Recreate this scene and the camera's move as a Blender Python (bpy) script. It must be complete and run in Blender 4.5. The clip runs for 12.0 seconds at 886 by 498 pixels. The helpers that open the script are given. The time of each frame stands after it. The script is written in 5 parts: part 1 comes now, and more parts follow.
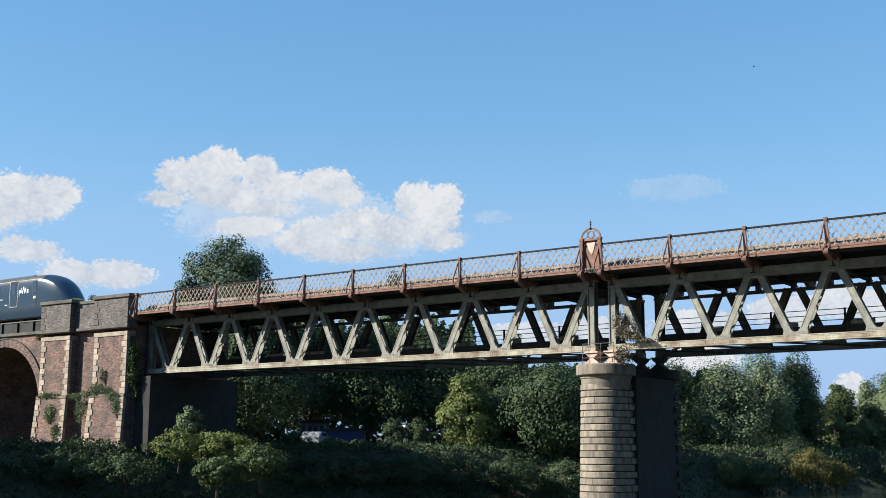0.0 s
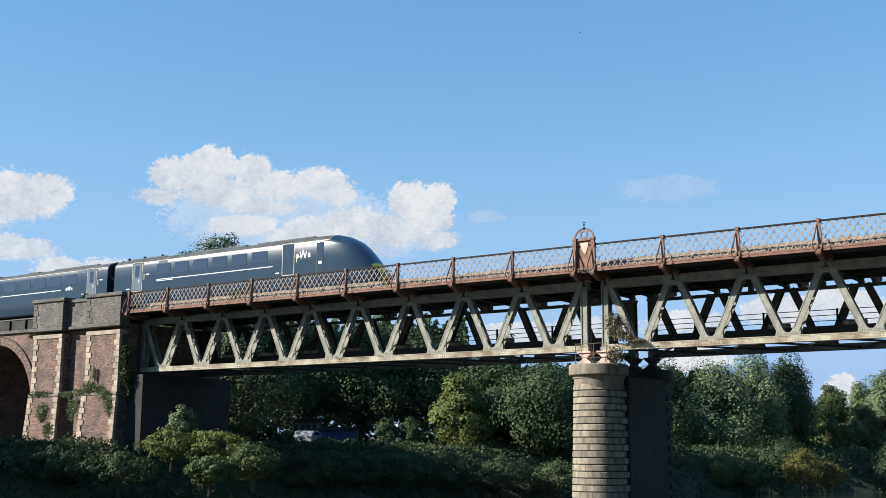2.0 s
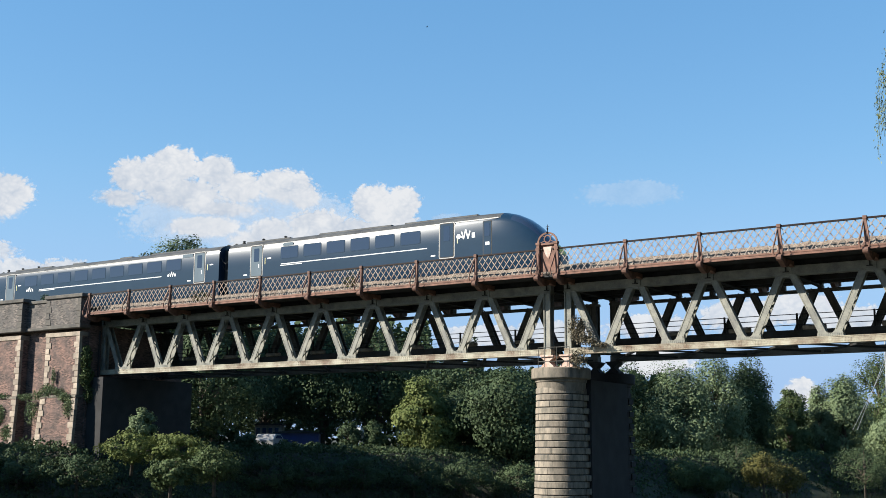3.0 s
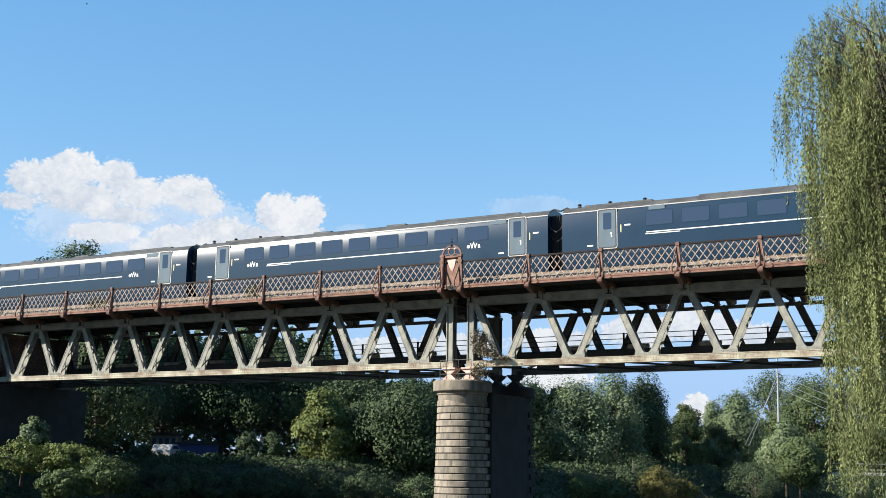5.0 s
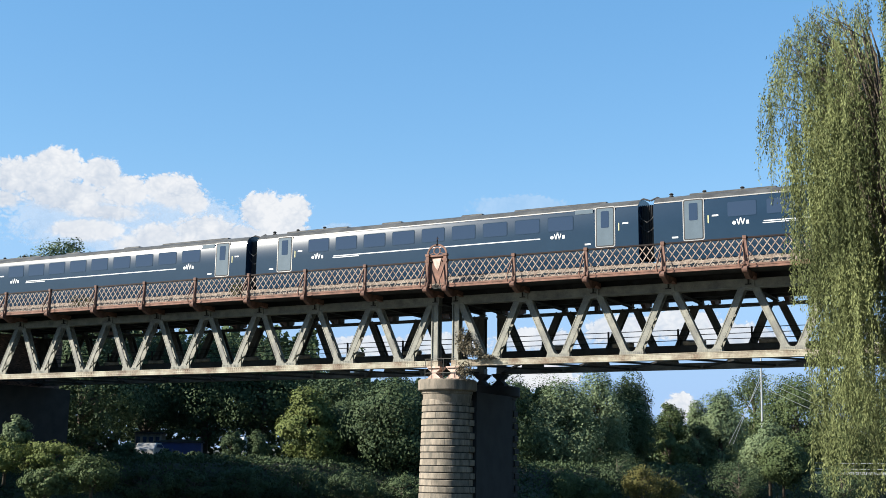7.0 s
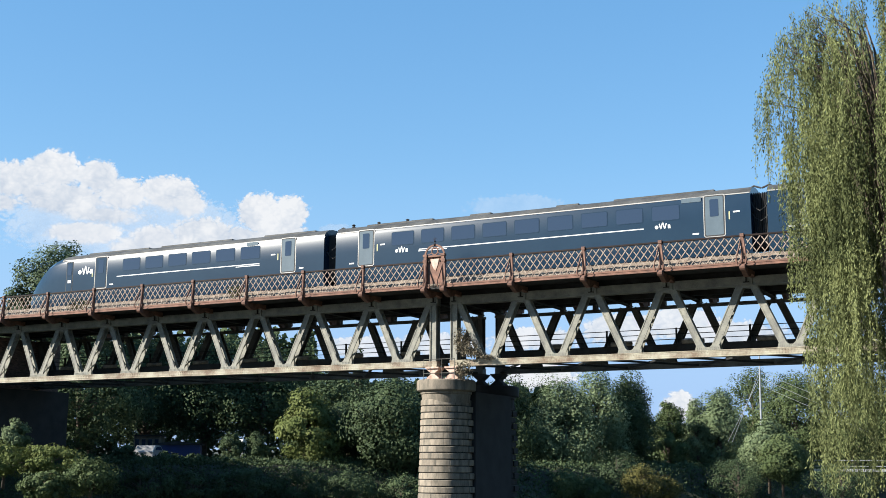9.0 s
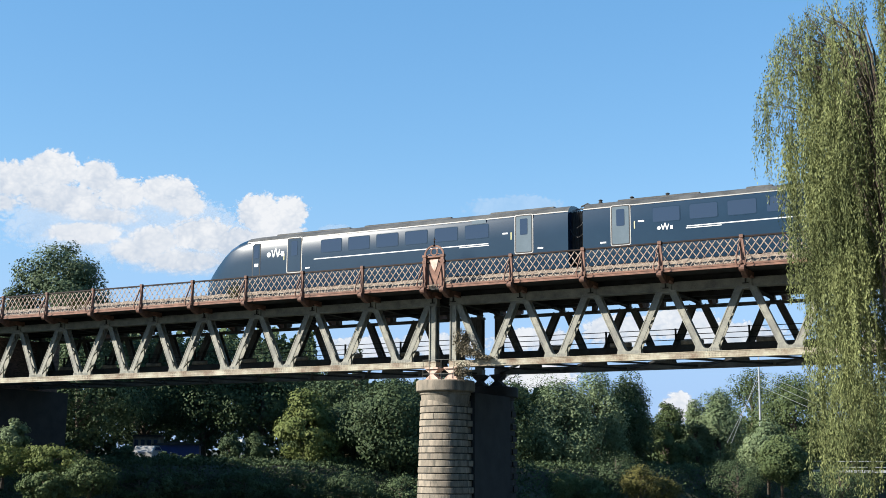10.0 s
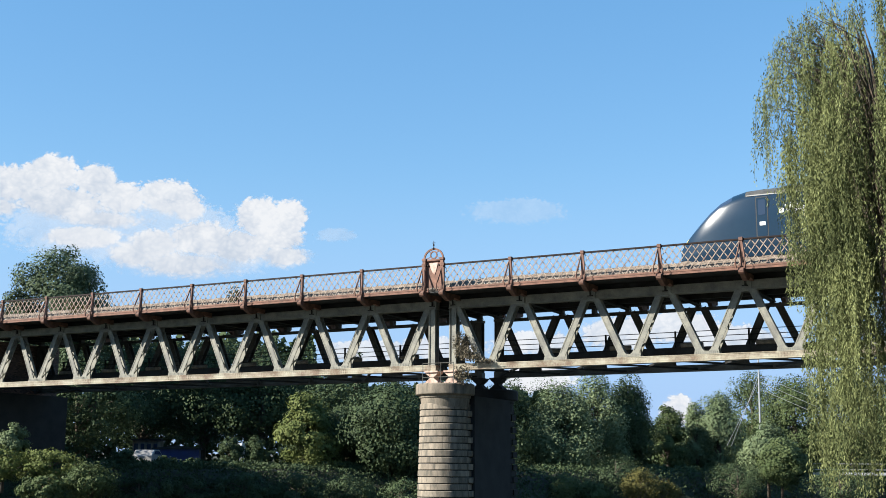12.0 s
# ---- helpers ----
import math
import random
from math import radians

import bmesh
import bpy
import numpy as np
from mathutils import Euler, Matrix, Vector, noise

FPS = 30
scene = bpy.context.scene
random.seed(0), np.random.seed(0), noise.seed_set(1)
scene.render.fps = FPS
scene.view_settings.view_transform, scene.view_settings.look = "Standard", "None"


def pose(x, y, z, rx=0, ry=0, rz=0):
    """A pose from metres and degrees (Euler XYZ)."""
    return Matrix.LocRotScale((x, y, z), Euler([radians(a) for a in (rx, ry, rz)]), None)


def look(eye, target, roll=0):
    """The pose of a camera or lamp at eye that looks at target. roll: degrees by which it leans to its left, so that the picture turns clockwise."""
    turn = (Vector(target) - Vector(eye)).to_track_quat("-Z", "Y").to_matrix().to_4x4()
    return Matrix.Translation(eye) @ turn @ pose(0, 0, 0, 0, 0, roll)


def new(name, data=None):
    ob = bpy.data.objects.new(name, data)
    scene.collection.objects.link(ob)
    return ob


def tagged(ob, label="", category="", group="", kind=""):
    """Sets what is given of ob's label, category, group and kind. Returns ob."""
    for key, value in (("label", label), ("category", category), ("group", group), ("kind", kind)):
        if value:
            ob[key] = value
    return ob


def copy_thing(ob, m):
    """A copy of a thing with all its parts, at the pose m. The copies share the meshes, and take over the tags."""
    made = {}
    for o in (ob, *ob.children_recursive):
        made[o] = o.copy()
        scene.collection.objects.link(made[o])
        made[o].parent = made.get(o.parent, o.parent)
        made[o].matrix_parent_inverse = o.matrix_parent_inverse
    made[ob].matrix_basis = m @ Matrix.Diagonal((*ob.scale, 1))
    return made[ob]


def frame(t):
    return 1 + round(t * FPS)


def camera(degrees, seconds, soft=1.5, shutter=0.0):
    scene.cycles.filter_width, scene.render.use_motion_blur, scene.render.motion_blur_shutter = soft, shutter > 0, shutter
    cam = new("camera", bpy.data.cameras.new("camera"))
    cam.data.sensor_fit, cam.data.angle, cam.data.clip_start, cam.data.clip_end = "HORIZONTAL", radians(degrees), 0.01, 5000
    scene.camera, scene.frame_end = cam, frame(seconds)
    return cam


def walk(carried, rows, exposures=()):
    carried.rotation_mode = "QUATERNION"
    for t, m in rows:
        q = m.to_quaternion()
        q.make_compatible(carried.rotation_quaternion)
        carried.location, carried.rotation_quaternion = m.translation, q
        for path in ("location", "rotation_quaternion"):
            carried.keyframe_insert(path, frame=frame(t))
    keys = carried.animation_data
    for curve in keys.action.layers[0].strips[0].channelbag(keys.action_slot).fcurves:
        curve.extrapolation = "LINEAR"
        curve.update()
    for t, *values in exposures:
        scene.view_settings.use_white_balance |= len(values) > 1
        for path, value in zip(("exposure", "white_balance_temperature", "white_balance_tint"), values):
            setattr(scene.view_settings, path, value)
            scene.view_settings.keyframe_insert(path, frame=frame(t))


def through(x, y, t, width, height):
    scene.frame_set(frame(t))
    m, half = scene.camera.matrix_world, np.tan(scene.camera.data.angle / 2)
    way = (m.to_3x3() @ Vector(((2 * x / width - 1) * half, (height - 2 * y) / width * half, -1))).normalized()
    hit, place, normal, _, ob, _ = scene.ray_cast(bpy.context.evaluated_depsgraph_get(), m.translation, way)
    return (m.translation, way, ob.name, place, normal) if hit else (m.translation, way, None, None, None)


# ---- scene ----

# ---------------------------------------------------------------- camera
EYE = 4.1
EXPOSURE, KELVIN = 1.45, 6200
cam = camera(41.3, 12.0, soft=0.5)
ROWS = [
    (0.0, 9.669, -0.217, -0.037),
    (0.5, 9.686, -0.304, -0.086),
    (1.0, 9.661, -0.347, -0.202),
    (1.5, 9.636, -0.343, -0.314),
    (2.0, 9.647, -0.383, -0.393),
    (2.5, 9.694, -0.484, -0.571),
    (2.7, 9.74, -0.46, -1.20),
    (3.0, 9.820, -0.418, -2.193),
    (3.5, 10.032, -0.261, -3.750),
    (3.7, 10.09, -0.28, -4.33),
    (4.3, 10.28, -0.50, -5.85),
    (4.9, 10.43, -0.74, -6.88),
    (5.5, 10.469, -0.836, -7.287),
    (6.0, 10.460, -0.872, -7.449),
    (6.5, 10.422, -0.814, -7.595),
    (7.0, 10.401, -0.818, -7.721),
    (9.0, 10.413, -0.370, -7.752),
    (9.5, 10.419, -0.353, -7.761),
    (10.0, 10.443, -0.426, -7.793),
    (10.5, 10.475, -0.430, -7.804),
    (11.0, 10.528, -0.266, -7.773),
    (11.5, 10.570, -0.295, -7.777),
    (12.0, 10.604, -0.310, -7.796),
]
walk(cam, [(t, pose(0, 0, EYE, 90 + pitch, roll, yaw)) for t, pitch, roll, yaw in ROWS],
     [(0.0, EXPOSURE - 0.15, KELVIN, 10), (3.0, EXPOSURE - 0.13, KELVIN, 10), (5.5, EXPOSURE - 0.01, KELVIN, 10), (12.0, EXPOSURE - 0.01, KELVIN, 10)])

# ---------------------------------------------------------------- world and sun
SUN_EL, SUN_AZ = 29.0, -98.0          # degrees; azimuth clockwise from +y
world = bpy.data.worlds.new("world")
scene.world = world
world.use_nodes = True
wn, wl = world.node_tree.nodes, world.node_tree.links
sky = wn.new("ShaderNodeTexSky")
sky.sky_type, sky.sun_disc = "NISHITA", False
sky.sun_elevation, sky.sun_rotation = radians(SUN_EL), radians(SUN_AZ)
sky.air_density, sky.dust_density, sky.ozone_density = 1.0, 0.1, 2.5
wn["Background"].inputs["Strength"].default_value = 0.150

tone = wn.new("ShaderNodeHueSaturation")
tone.inputs["Saturation"].default_value = 1.79
tone.inputs["Hue"].default_value = 0.501
soften = wn.new("ShaderNodeGamma")
soften.inputs["Gamma"].default_value = 0.50
wl.new(sky.outputs[0], soften.inputs["Color"])
wl.new(soften.outputs[0], tone.inputs["Color"])
wl.new(tone.outputs[0], wn["Background"].inputs["Color"])

sun = new("sun", bpy.data.lights.new("sun", "SUN"))
sun.data.energy, sun.data.angle, sun.data.color = 4.8, radians(0.5), (1.0, 0.92, 0.78)
se, sa = radians(SUN_EL), radians(SUN_AZ)
sun.matrix_world = look((math.sin(sa) * math.cos(se) * 100, math.cos(sa) * math.cos(se) * 100, math.sin(se) * 100), (0, 0, 0))

# ---------------------------------------------------------------- materials
def material(name, colour, colour2=None, rough=0.7, metal=0.0, scale=3.0, fine=40.0, bump=0.2, spread=0.5, stretch=(1, 1, 1), coat=0.0, vary=0.0):
    """Two colours mixed by coarse and fine noise, with a fine relief."""
    m = bpy.data.materials.new(name)
    m.use_nodes = True
    N, L = m.node_tree.nodes, m.node_tree.links
    b = N["Principled BSDF"]
    tc, mp = N.new("ShaderNodeTexCoord"), N.new("ShaderNodeMapping")
    mp.inputs["Scale"].default_value = stretch
    L.new(tc.outputs["Object"], mp.inputs["Vector"])
    n1, n2 = N.new("ShaderNodeTexNoise"), N.new("ShaderNodeTexNoise")
    n1.inputs["Scale"].default_value, n1.inputs["Detail"].default_value = scale, 6
    n2.inputs["Scale"].default_value, n2.inputs["Detail"].default_value = fine, 3
    L.new(mp.outputs[0], n1.inputs["Vector"]), L.new(mp.outputs[0], n2.inputs["Vector"])
    mix = N.new("ShaderNodeMath")
    mix.operation = "MULTIPLY_ADD"
    mix.inputs[1].default_value, mix.inputs[2].default_value = 0.35, -0.175
    L.new(n2.outputs["Fac"], mix.inputs[0])
    add = N.new("ShaderNodeMath")
    L.new(n1.outputs["Fac"], add.inputs[0]), L.new(mix.outputs[0], add.inputs[1])
    ramp = N.new("ShaderNodeValToRGB")
    ramp.color_ramp.elements[0].position, ramp.color_ramp.elements[1].position = 0.5 - spread * 0.35, 0.5 + spread * 0.35
    ramp.color_ramp.elements[0].color = (*colour, 1)
    ramp.color_ramp.elements[1].color = (*(colour2 or [c * 0.7 for c in colour]), 1)
    L.new(add.outputs[0], ramp.inputs[0]), L.new(ramp.outputs[0], b.inputs["Base Color"])
    if vary:                          # each piece a little lighter or darker, with its own stains
        info, k, hs = N.new("ShaderNodeObjectInfo"), N.new("ShaderNodeMapRange"), N.new("ShaderNodeHueSaturation")
        k.inputs["To Min"].default_value, k.inputs["To Max"].default_value = 1 - vary * 0.5, 1 + vary * 0.3
        L.new(info.outputs["Random"], k.inputs["Value"]), L.new(k.outputs[0], hs.inputs["Value"])
        L.new(ramp.outputs[0], hs.inputs["Color"]), L.new(hs.outputs[0], b.inputs["Base Color"])
        shift = N.new("ShaderNodeVectorMath")
        shift.operation = "MULTIPLY_ADD"
        shift.inputs[1].default_value = (9, 7, 5)
        L.new(info.outputs["Random"], shift.inputs[0]), L.new(tc.outputs["Object"], shift.inputs[2]), L.new(shift.outputs[0], mp.inputs["Vector"])
    b.inputs["Roughness"].default_value, b.inputs["Metallic"].default_value = rough, metal
    b.inputs["Coat Weight"].default_value = coat
    if bump:
        bp = N.new("ShaderNodeBump")
        bp.inputs["Strength"].default_value, bp.inputs["Distance"].default_value = bump, 0.02
        L.new(add.outputs[0], bp.inputs["Height"]), L.new(bp.outputs[0], b.inputs["Normal"])
    return m


def brick_material(name, colour, colour2):
    m = material(name, colour, colour2, 0.9, scale=0.9, fine=6, bump=0)
    N, L = m.node_tree.nodes, m.node_tree.links
    b = N["Principled BSDF"]
    base = b.inputs["Base Color"].links[0].from_socket
    tc, sep, comb = N.new("ShaderNodeTexCoord"), N.new("ShaderNodeSeparateXYZ"), N.new("ShaderNodeCombineXYZ")
    L.new(tc.outputs["Object"], sep.inputs[0])
    add = N.new("ShaderNodeMath")
    L.new(sep.outputs[0], add.inputs[0]), L.new(sep.outputs[1], add.inputs[1])
    L.new(add.outputs[0], comb.inputs[0]), L.new(sep.outputs[2], comb.inputs[1])
    br = N.new("ShaderNodeTexBrick")
    br.inputs["Scale"].default_value, br.inputs["Mortar Size"].default_value = 1.0, 0.010
    br.inputs["Brick Width"].default_value, br.inputs["Row Height"].default_value = 0.23, 0.078
    br.inputs["Color1"].default_value, br.inputs["Color2"].default_value = (1.7, 1.65, 1.6, 1), (0.45, 0.45, 0.45, 1)
    br.inputs["Mortar"].default_value = (1.0, 1.15, 1.25, 1)
    L.new(comb.outputs[0], br.inputs["Vector"])
    mul = N.new("ShaderNodeMix")
    mul.data_type, mul.blend_type = "RGBA", "MULTIPLY"
    mul.inputs[0].default_value = 1.0
    L.new(base, mul.inputs[6]), L.new(br.outputs["Color"], mul.inputs[7]), L.new(mul.outputs[2], b.inputs["Base Color"])
    bp = N.new("ShaderNodeBump")
    bp.inputs["Strength"].default_value, bp.inputs["Distance"].default_value, bp.invert = 0.5, 0.015, True
    L.new(br.outputs["Fac"], bp.inputs["Height"]), L.new(bp.outputs[0], b.inputs["Normal"])
    return m


def leaf_material(name, colour, colour2, through=0.12):
    m = bpy.data.materials.new(name)
    m.use_nodes = True
    N, L = m.node_tree.nodes, m.node_tree.links
    b = N["Principled BSDF"]
    geo, ramp, tr, mx = N.new("ShaderNodeNewGeometry"), N.new("ShaderNodeValToRGB"), N.new("ShaderNodeBsdfTranslucent"), N.new("ShaderNodeMixShader")
    ramp.color_ramp.elements[0].color, ramp.color_ramp.elements[1].color = (*colour, 1), (*colour2, 1)
    nz, ma = N.new("ShaderNodeTexNoise"), N.new("ShaderNodeMath")
    nz.inputs["Scale"].default_value, nz.inputs["Detail"].default_value = 0.7, 3
    ma.operation = "MULTIPLY_ADD"
    ma.inputs[1].default_value = 0.30
    lift = N.new("ShaderNodeMapRange")
    lift.inputs["From Min"].default_value, lift.inputs["From Max"].default_value, lift.inputs["To Max"].default_value = 0.30, 0.70, 0.60
    L.new(geo.outputs["Position"], nz.inputs["Vector"]), L.new(nz.outputs["Fac"], lift.inputs["Value"])
    L.new(geo.outputs["Random Per Island"], ma.inputs[0]), L.new(lift.outputs[0], ma.inputs[2])
    L.new(ma.outputs[0], ramp.inputs[0])
    b.inputs["Specular IOR Level"].default_value = 0.06
    L.new(ramp.outputs[0], b.inputs["Base Color"]), L.new(ramp.outputs[0], tr.inputs["Color"])
    b.inputs["Roughness"].default_value = 0.55
    mx.inputs[0].default_value = through
    L.new(b.outputs[0], mx.inputs[1]), L.new(tr.outputs[0], mx.inputs[2])
    L.new(mx.outputs[0], N["Material Output"].inputs["Surface"])
    return m


M_GIRDER = material("peeling_cream_paint", (0.265, 0.26, 0.215), (0.100, 0.100, 0.098), 0.6, scale=2.2, fine=14, bump=0.3, spread=0.9)
M_GIRDER.node_tree.nodes["Principled BSDF"].inputs["Specular IOR Level"].default_value = 0.25
M_CHORD = material("rusty_cream_paint", (0.34, 0.32, 0.245), (0.13, 0.085, 0.052), 0.65, scale=1.3, fine=9, bump=0.4, spread=0.5)
M_DECK = material("dark_painted_steel", (0.0382, 0.0404, 0.0415), (0.024, 0.0218, 0.0197), 0.6, scale=1.5, fine=10)
M_RUST = material("rust_red_paint", (0.215, 0.108, 0.074), (0.070, 0.036, 0.026), 0.8, scale=2.6, fine=16, bump=0.4, spread=0.7)
M_DECK.node_tree.nodes["Principled BSDF"].inputs["Specular IOR Level"].default_value = 0.10
M_LATTICE = material("worn_pink_paint", (0.291, 0.24, 0.196), (0.131, 0.08, 0.0582), 0.7, scale=2.5, fine=15)
M_RAIL = material("dark_handrail", (0.012, 0.0096, 0.0096), (0.0216, 0.012, 0.0096), 0.6, scale=3)
M_RAIL.node_tree.nodes["Principled BSDF"].inputs["Specular IOR Level"].default_value = 0.12
M_PINK = material("pale_pink_paint", (0.491, 0.374, 0.316), (0.304, 0.187, 0.14), 0.7, scale=4)
M_STONE = material("weathered_sandstone", (0.257, 0.214, 0.166), (0.107, 0.0964, 0.0771), 0.9, scale=1.6, fine=12, bump=0.5, vary=0.5, stretch=(2.2, 2.2, 0.6))
M_STONE_DARK = material("blackened_stone", (0.100, 0.090, 0.077), (0.045, 0.042, 0.039), 0.9, scale=1.2, fine=10, bump=0.5)
M_QUOIN = material("cream_quoin_stone", (0.36, 0.292, 0.225), (0.191, 0.157, 0.124), 0.85, scale=1.5, fine=9, bump=0.3, vary=0.7)
M_BRICK = brick_material("sooty_red_brick", (0.148, 0.0865, 0.0675), (0.0577, 0.0412, 0.0362))
M_BRICK_DARK = brick_material("sooty_dark_brick", (0.115, 0.096, 0.084), (0.055, 0.049, 0.046))
# dark tone standing in for shade on the far girders; also paints thin rails
M_FAR = material("dark_shade_and_rail_paint", (0.0845, 0.0845, 0.0746), (0.0398, 0.0358, 0.0298), 0.7, scale=1.2, fine=9)
# near-black base colour stands in for shade; also colours the iron drainpipe
M_SHADE_BLACK = material("shade_black_masonry", (0.026, 0.0255, 0.026), (0.0145, 0.014, 0.0145), 0.95, scale=1.0, fine=9, bump=0.4)
M_BALLAST = material("ballast", (0.234, 0.211, 0.187), (0.0936, 0.0819, 0.0761), 0.95, scale=14, fine=40, bump=1.0)
M_RUBBLE = material("pale_ballast_stone", (0.26, 0.205, 0.155), (0.06, 0.045, 0.034), 0.95, scale=5, fine=22, bump=0.8, spread=0.6)
M_TRAIN = material("deep_green_blue_paint", (0.0085, 0.023, 0.045), (0.0105, 0.027, 0.051), 0.21, scale=0.6, fine=3, bump=0.0)
M_TRAIN.node_tree.nodes["Principled BSDF"].inputs["Specular IOR Level"].default_value = 0.45
M_TRAIN_ROOF = material("grey_roof_paint", (0.085, 0.085, 0.082), (0.045, 0.045, 0.044), 0.55, scale=1.0, fine=8, bump=0.1)
M_DOOR = material("silver_grey_door_paint", (0.1, 0.132, 0.16), (0.084, 0.112, 0.136), 0.35, scale=2, bump=0.0)
M_DOOR.node_tree.nodes["Principled BSDF"].inputs["Specular IOR Level"].default_value = 0.15
M_TRAIN_ROOF.node_tree.nodes["Principled BSDF"].inputs["Specular IOR Level"].default_value = 0.2
M_WHITE = material("white_vinyl", (0.585, 0.597, 0.608), (0.515, 0.527, 0.538), 0.4, scale=3, bump=0.0)
M_PALE = material("pale_yellow_vinyl", (0.491, 0.468, 0.234), (0.421, 0.398, 0.211), 0.4, scale=3, bump=0.0)
M_YELLOW = material("warning_yellow_paint", (0.725, 0.538, 0.0351), (0.632, 0.445, 0.0351), 0.35, scale=2, bump=0.0)
M_RUBBER = material("black_rubber", (0.024, 0.024, 0.026), (0.04, 0.04, 0.04), 0.8, scale=4)
M_SILVER = material("silver_trim", (0.351, 0.339, 0.328), (0.281, 0.269, 0.257), 0.4, 0.3, scale=3, bump=0.0)
M_BARK = material("bark", (0.105, 0.0819, 0.0585), (0.0527, 0.0421, 0.0328), 0.95, scale=3, fine=18, bump=0.8)
M_GROUND = material("bank_grass_and_earth", (0.026, 0.0364, 0.0156), (0.0364, 0.0312, 0.0208), 0.95, scale=0.25, fine=3, bump=0.6)
M_STEEL = material("galvanised_steel", (0.30, 0.31, 0.32), (0.24, 0.25, 0.255), 0.5, 0.2, scale=2, bump=0.0)

M_GLASS = bpy.data.materials.new("tinted_train_glass")
M_GLASS.use_nodes = True
gb = M_GLASS.node_tree.nodes["Principled BSDF"]
gb.inputs["Base Color"].default_value = (0.025, 0.040, 0.072, 1)
gb.inputs["Roughness"].default_value = 0.05
gb.inputs["IOR"].default_value = 1.52
gb.inputs["Specular IOR Level"].default_value = 0.5

M_WATER = bpy.data.materials.new("river_water")
M_WATER.use_nodes = True
N_, L_ = M_WATER.node_tree.nodes, M_WATER.node_tree.links
b_ = N_["Principled BSDF"]
b_.inputs["Base Color"].default_value, b_.inputs["Roughness"].default_value = (0.02, 0.028, 0.02, 1), 0.06
n_, bp_ = N_.new("ShaderNodeTexNoise"), N_.new("ShaderNodeBump")
n_.inputs["Scale"].default_value = 1.3
bp_.inputs["Strength"].default_value, bp_.inputs["Distance"].default_value = 0.25, 0.1
tc_ = N_.new("ShaderNodeTexCoord")
L_.new(tc_.outputs["Object"], n_.inputs["Vector"]), L_.new(n_.outputs[0], bp_.inputs["Height"]), L_.new(bp_.outputs[0], b_.inputs["Normal"])

LEAF_DARK = leaf_material("dark_leaves", (0.032, 0.050, 0.029), (0.085, 0.115, 0.052), 0.12)
LEAF_MID = leaf_material("green_leaves", (0.038, 0.060, 0.025), (0.112, 0.138, 0.058))
LEAF_GREY = leaf_material("grey_green_leaves", (0.060, 0.090, 0.045), (0.195, 0.235, 0.125), 0.10)
LEAF_BIRCH = leaf_material("birch_leaves", (0.040, 0.062, 0.034), (0.115, 0.145, 0.080))
LEAF_LIGHT = leaf_material("yellow_green_leaves", (0.055, 0.076, 0.022), (0.165, 0.188, 0.065))
LEAF_OCHRE = leaf_material("ochre_leaves", (0.065, 0.064, 0.020), (0.135, 0.122, 0.042))
LEAF_WILLOW = leaf_material("willow_leaves", (0.021, 0.031, 0.013), (0.25, 0.275, 0.115), 0.08)
LEAF_DRY = leaf_material("dry_twigs_and_leaves", (0.075, 0.065, 0.048), (0.20, 0.175, 0.125), 0.1)

# ---------------------------------------------------------------- small builders
BR = pose(0, 70.25, 0, 0, 0, -35.561)      # bridge space: x along the bridge, y away from the eye, z above the water
PITCH = 4.157


def box(bm, x0, x1, y0, y1, z0, z1):
    v = [bm.verts.new(p) for p in ((x0, y0, z0), (x1, y0, z0), (x1, y1, z0), (x0, y1, z0), (x0, y0, z1), (x1, y0, z1), (x1, y1, z1), (x0, y1, z1))]
    for f in ((3, 2, 1, 0), (4, 5, 6, 7), (0, 1, 5, 4), (1, 2, 6, 5), (2, 3, 7, 6), (3, 0, 4, 7)):
        bm.faces.new([v[i] for i in f])


def bar(bm, a, b, w, h, up=(0, 0, 1)):
    """A straight bar from a to b, w wide across and h along up."""
    a, b = Vector(a), Vector(b)
    d = (b - a).normalized()
    side = d.cross(Vector(up)).normalized() * w / 2
    top = side.cross(d).normalized() * h / 2
    v = [bm.verts.new(p + i * side + j * top) for p in (a, b) for i, j in ((-1, -1), (1, -1), (1, 1), (-1, 1))]
    for f in ((0, 1, 2, 3), (7, 6, 5, 4), (0, 4, 5, 1), (1, 5, 6, 2), (2, 6, 7, 3), (3, 7, 4, 0)):
        bm.faces.new([v[i] for i in f])


def tube(bm, pts, radii, n=8, caps=True):
    rings = []
    for i, p in enumerate(pts):
        p = Vector(p)
        d = (Vector(pts[min(i + 1, len(pts) - 1)]) - Vector(pts[max(i - 1, 0)])).normalized()
        u = d.orthogonal().normalized() if abs(d.z) < 0.95 else Vector((1, 0, 0))
        u = (u - d * u.dot(d)).normalized()
        w = d.cross(u)
        r = radii[i] if hasattr(radii, "__len__") else radii
        rings.append([bm.verts.new(p + r * (math.cos(2 * math.pi * k / n) * u + math.sin(2 * math.pi * k / n) * w)) for k in range(n)])
    for a, b in zip(rings, rings[1:]):
        for k in range(n):
            bm.faces.new((a[k], a[(k + 1) % n], b[(k + 1) % n], b[k]))
    if caps:
        bm.faces.new(rings[0][::-1]), bm.faces.new(rings[-1])


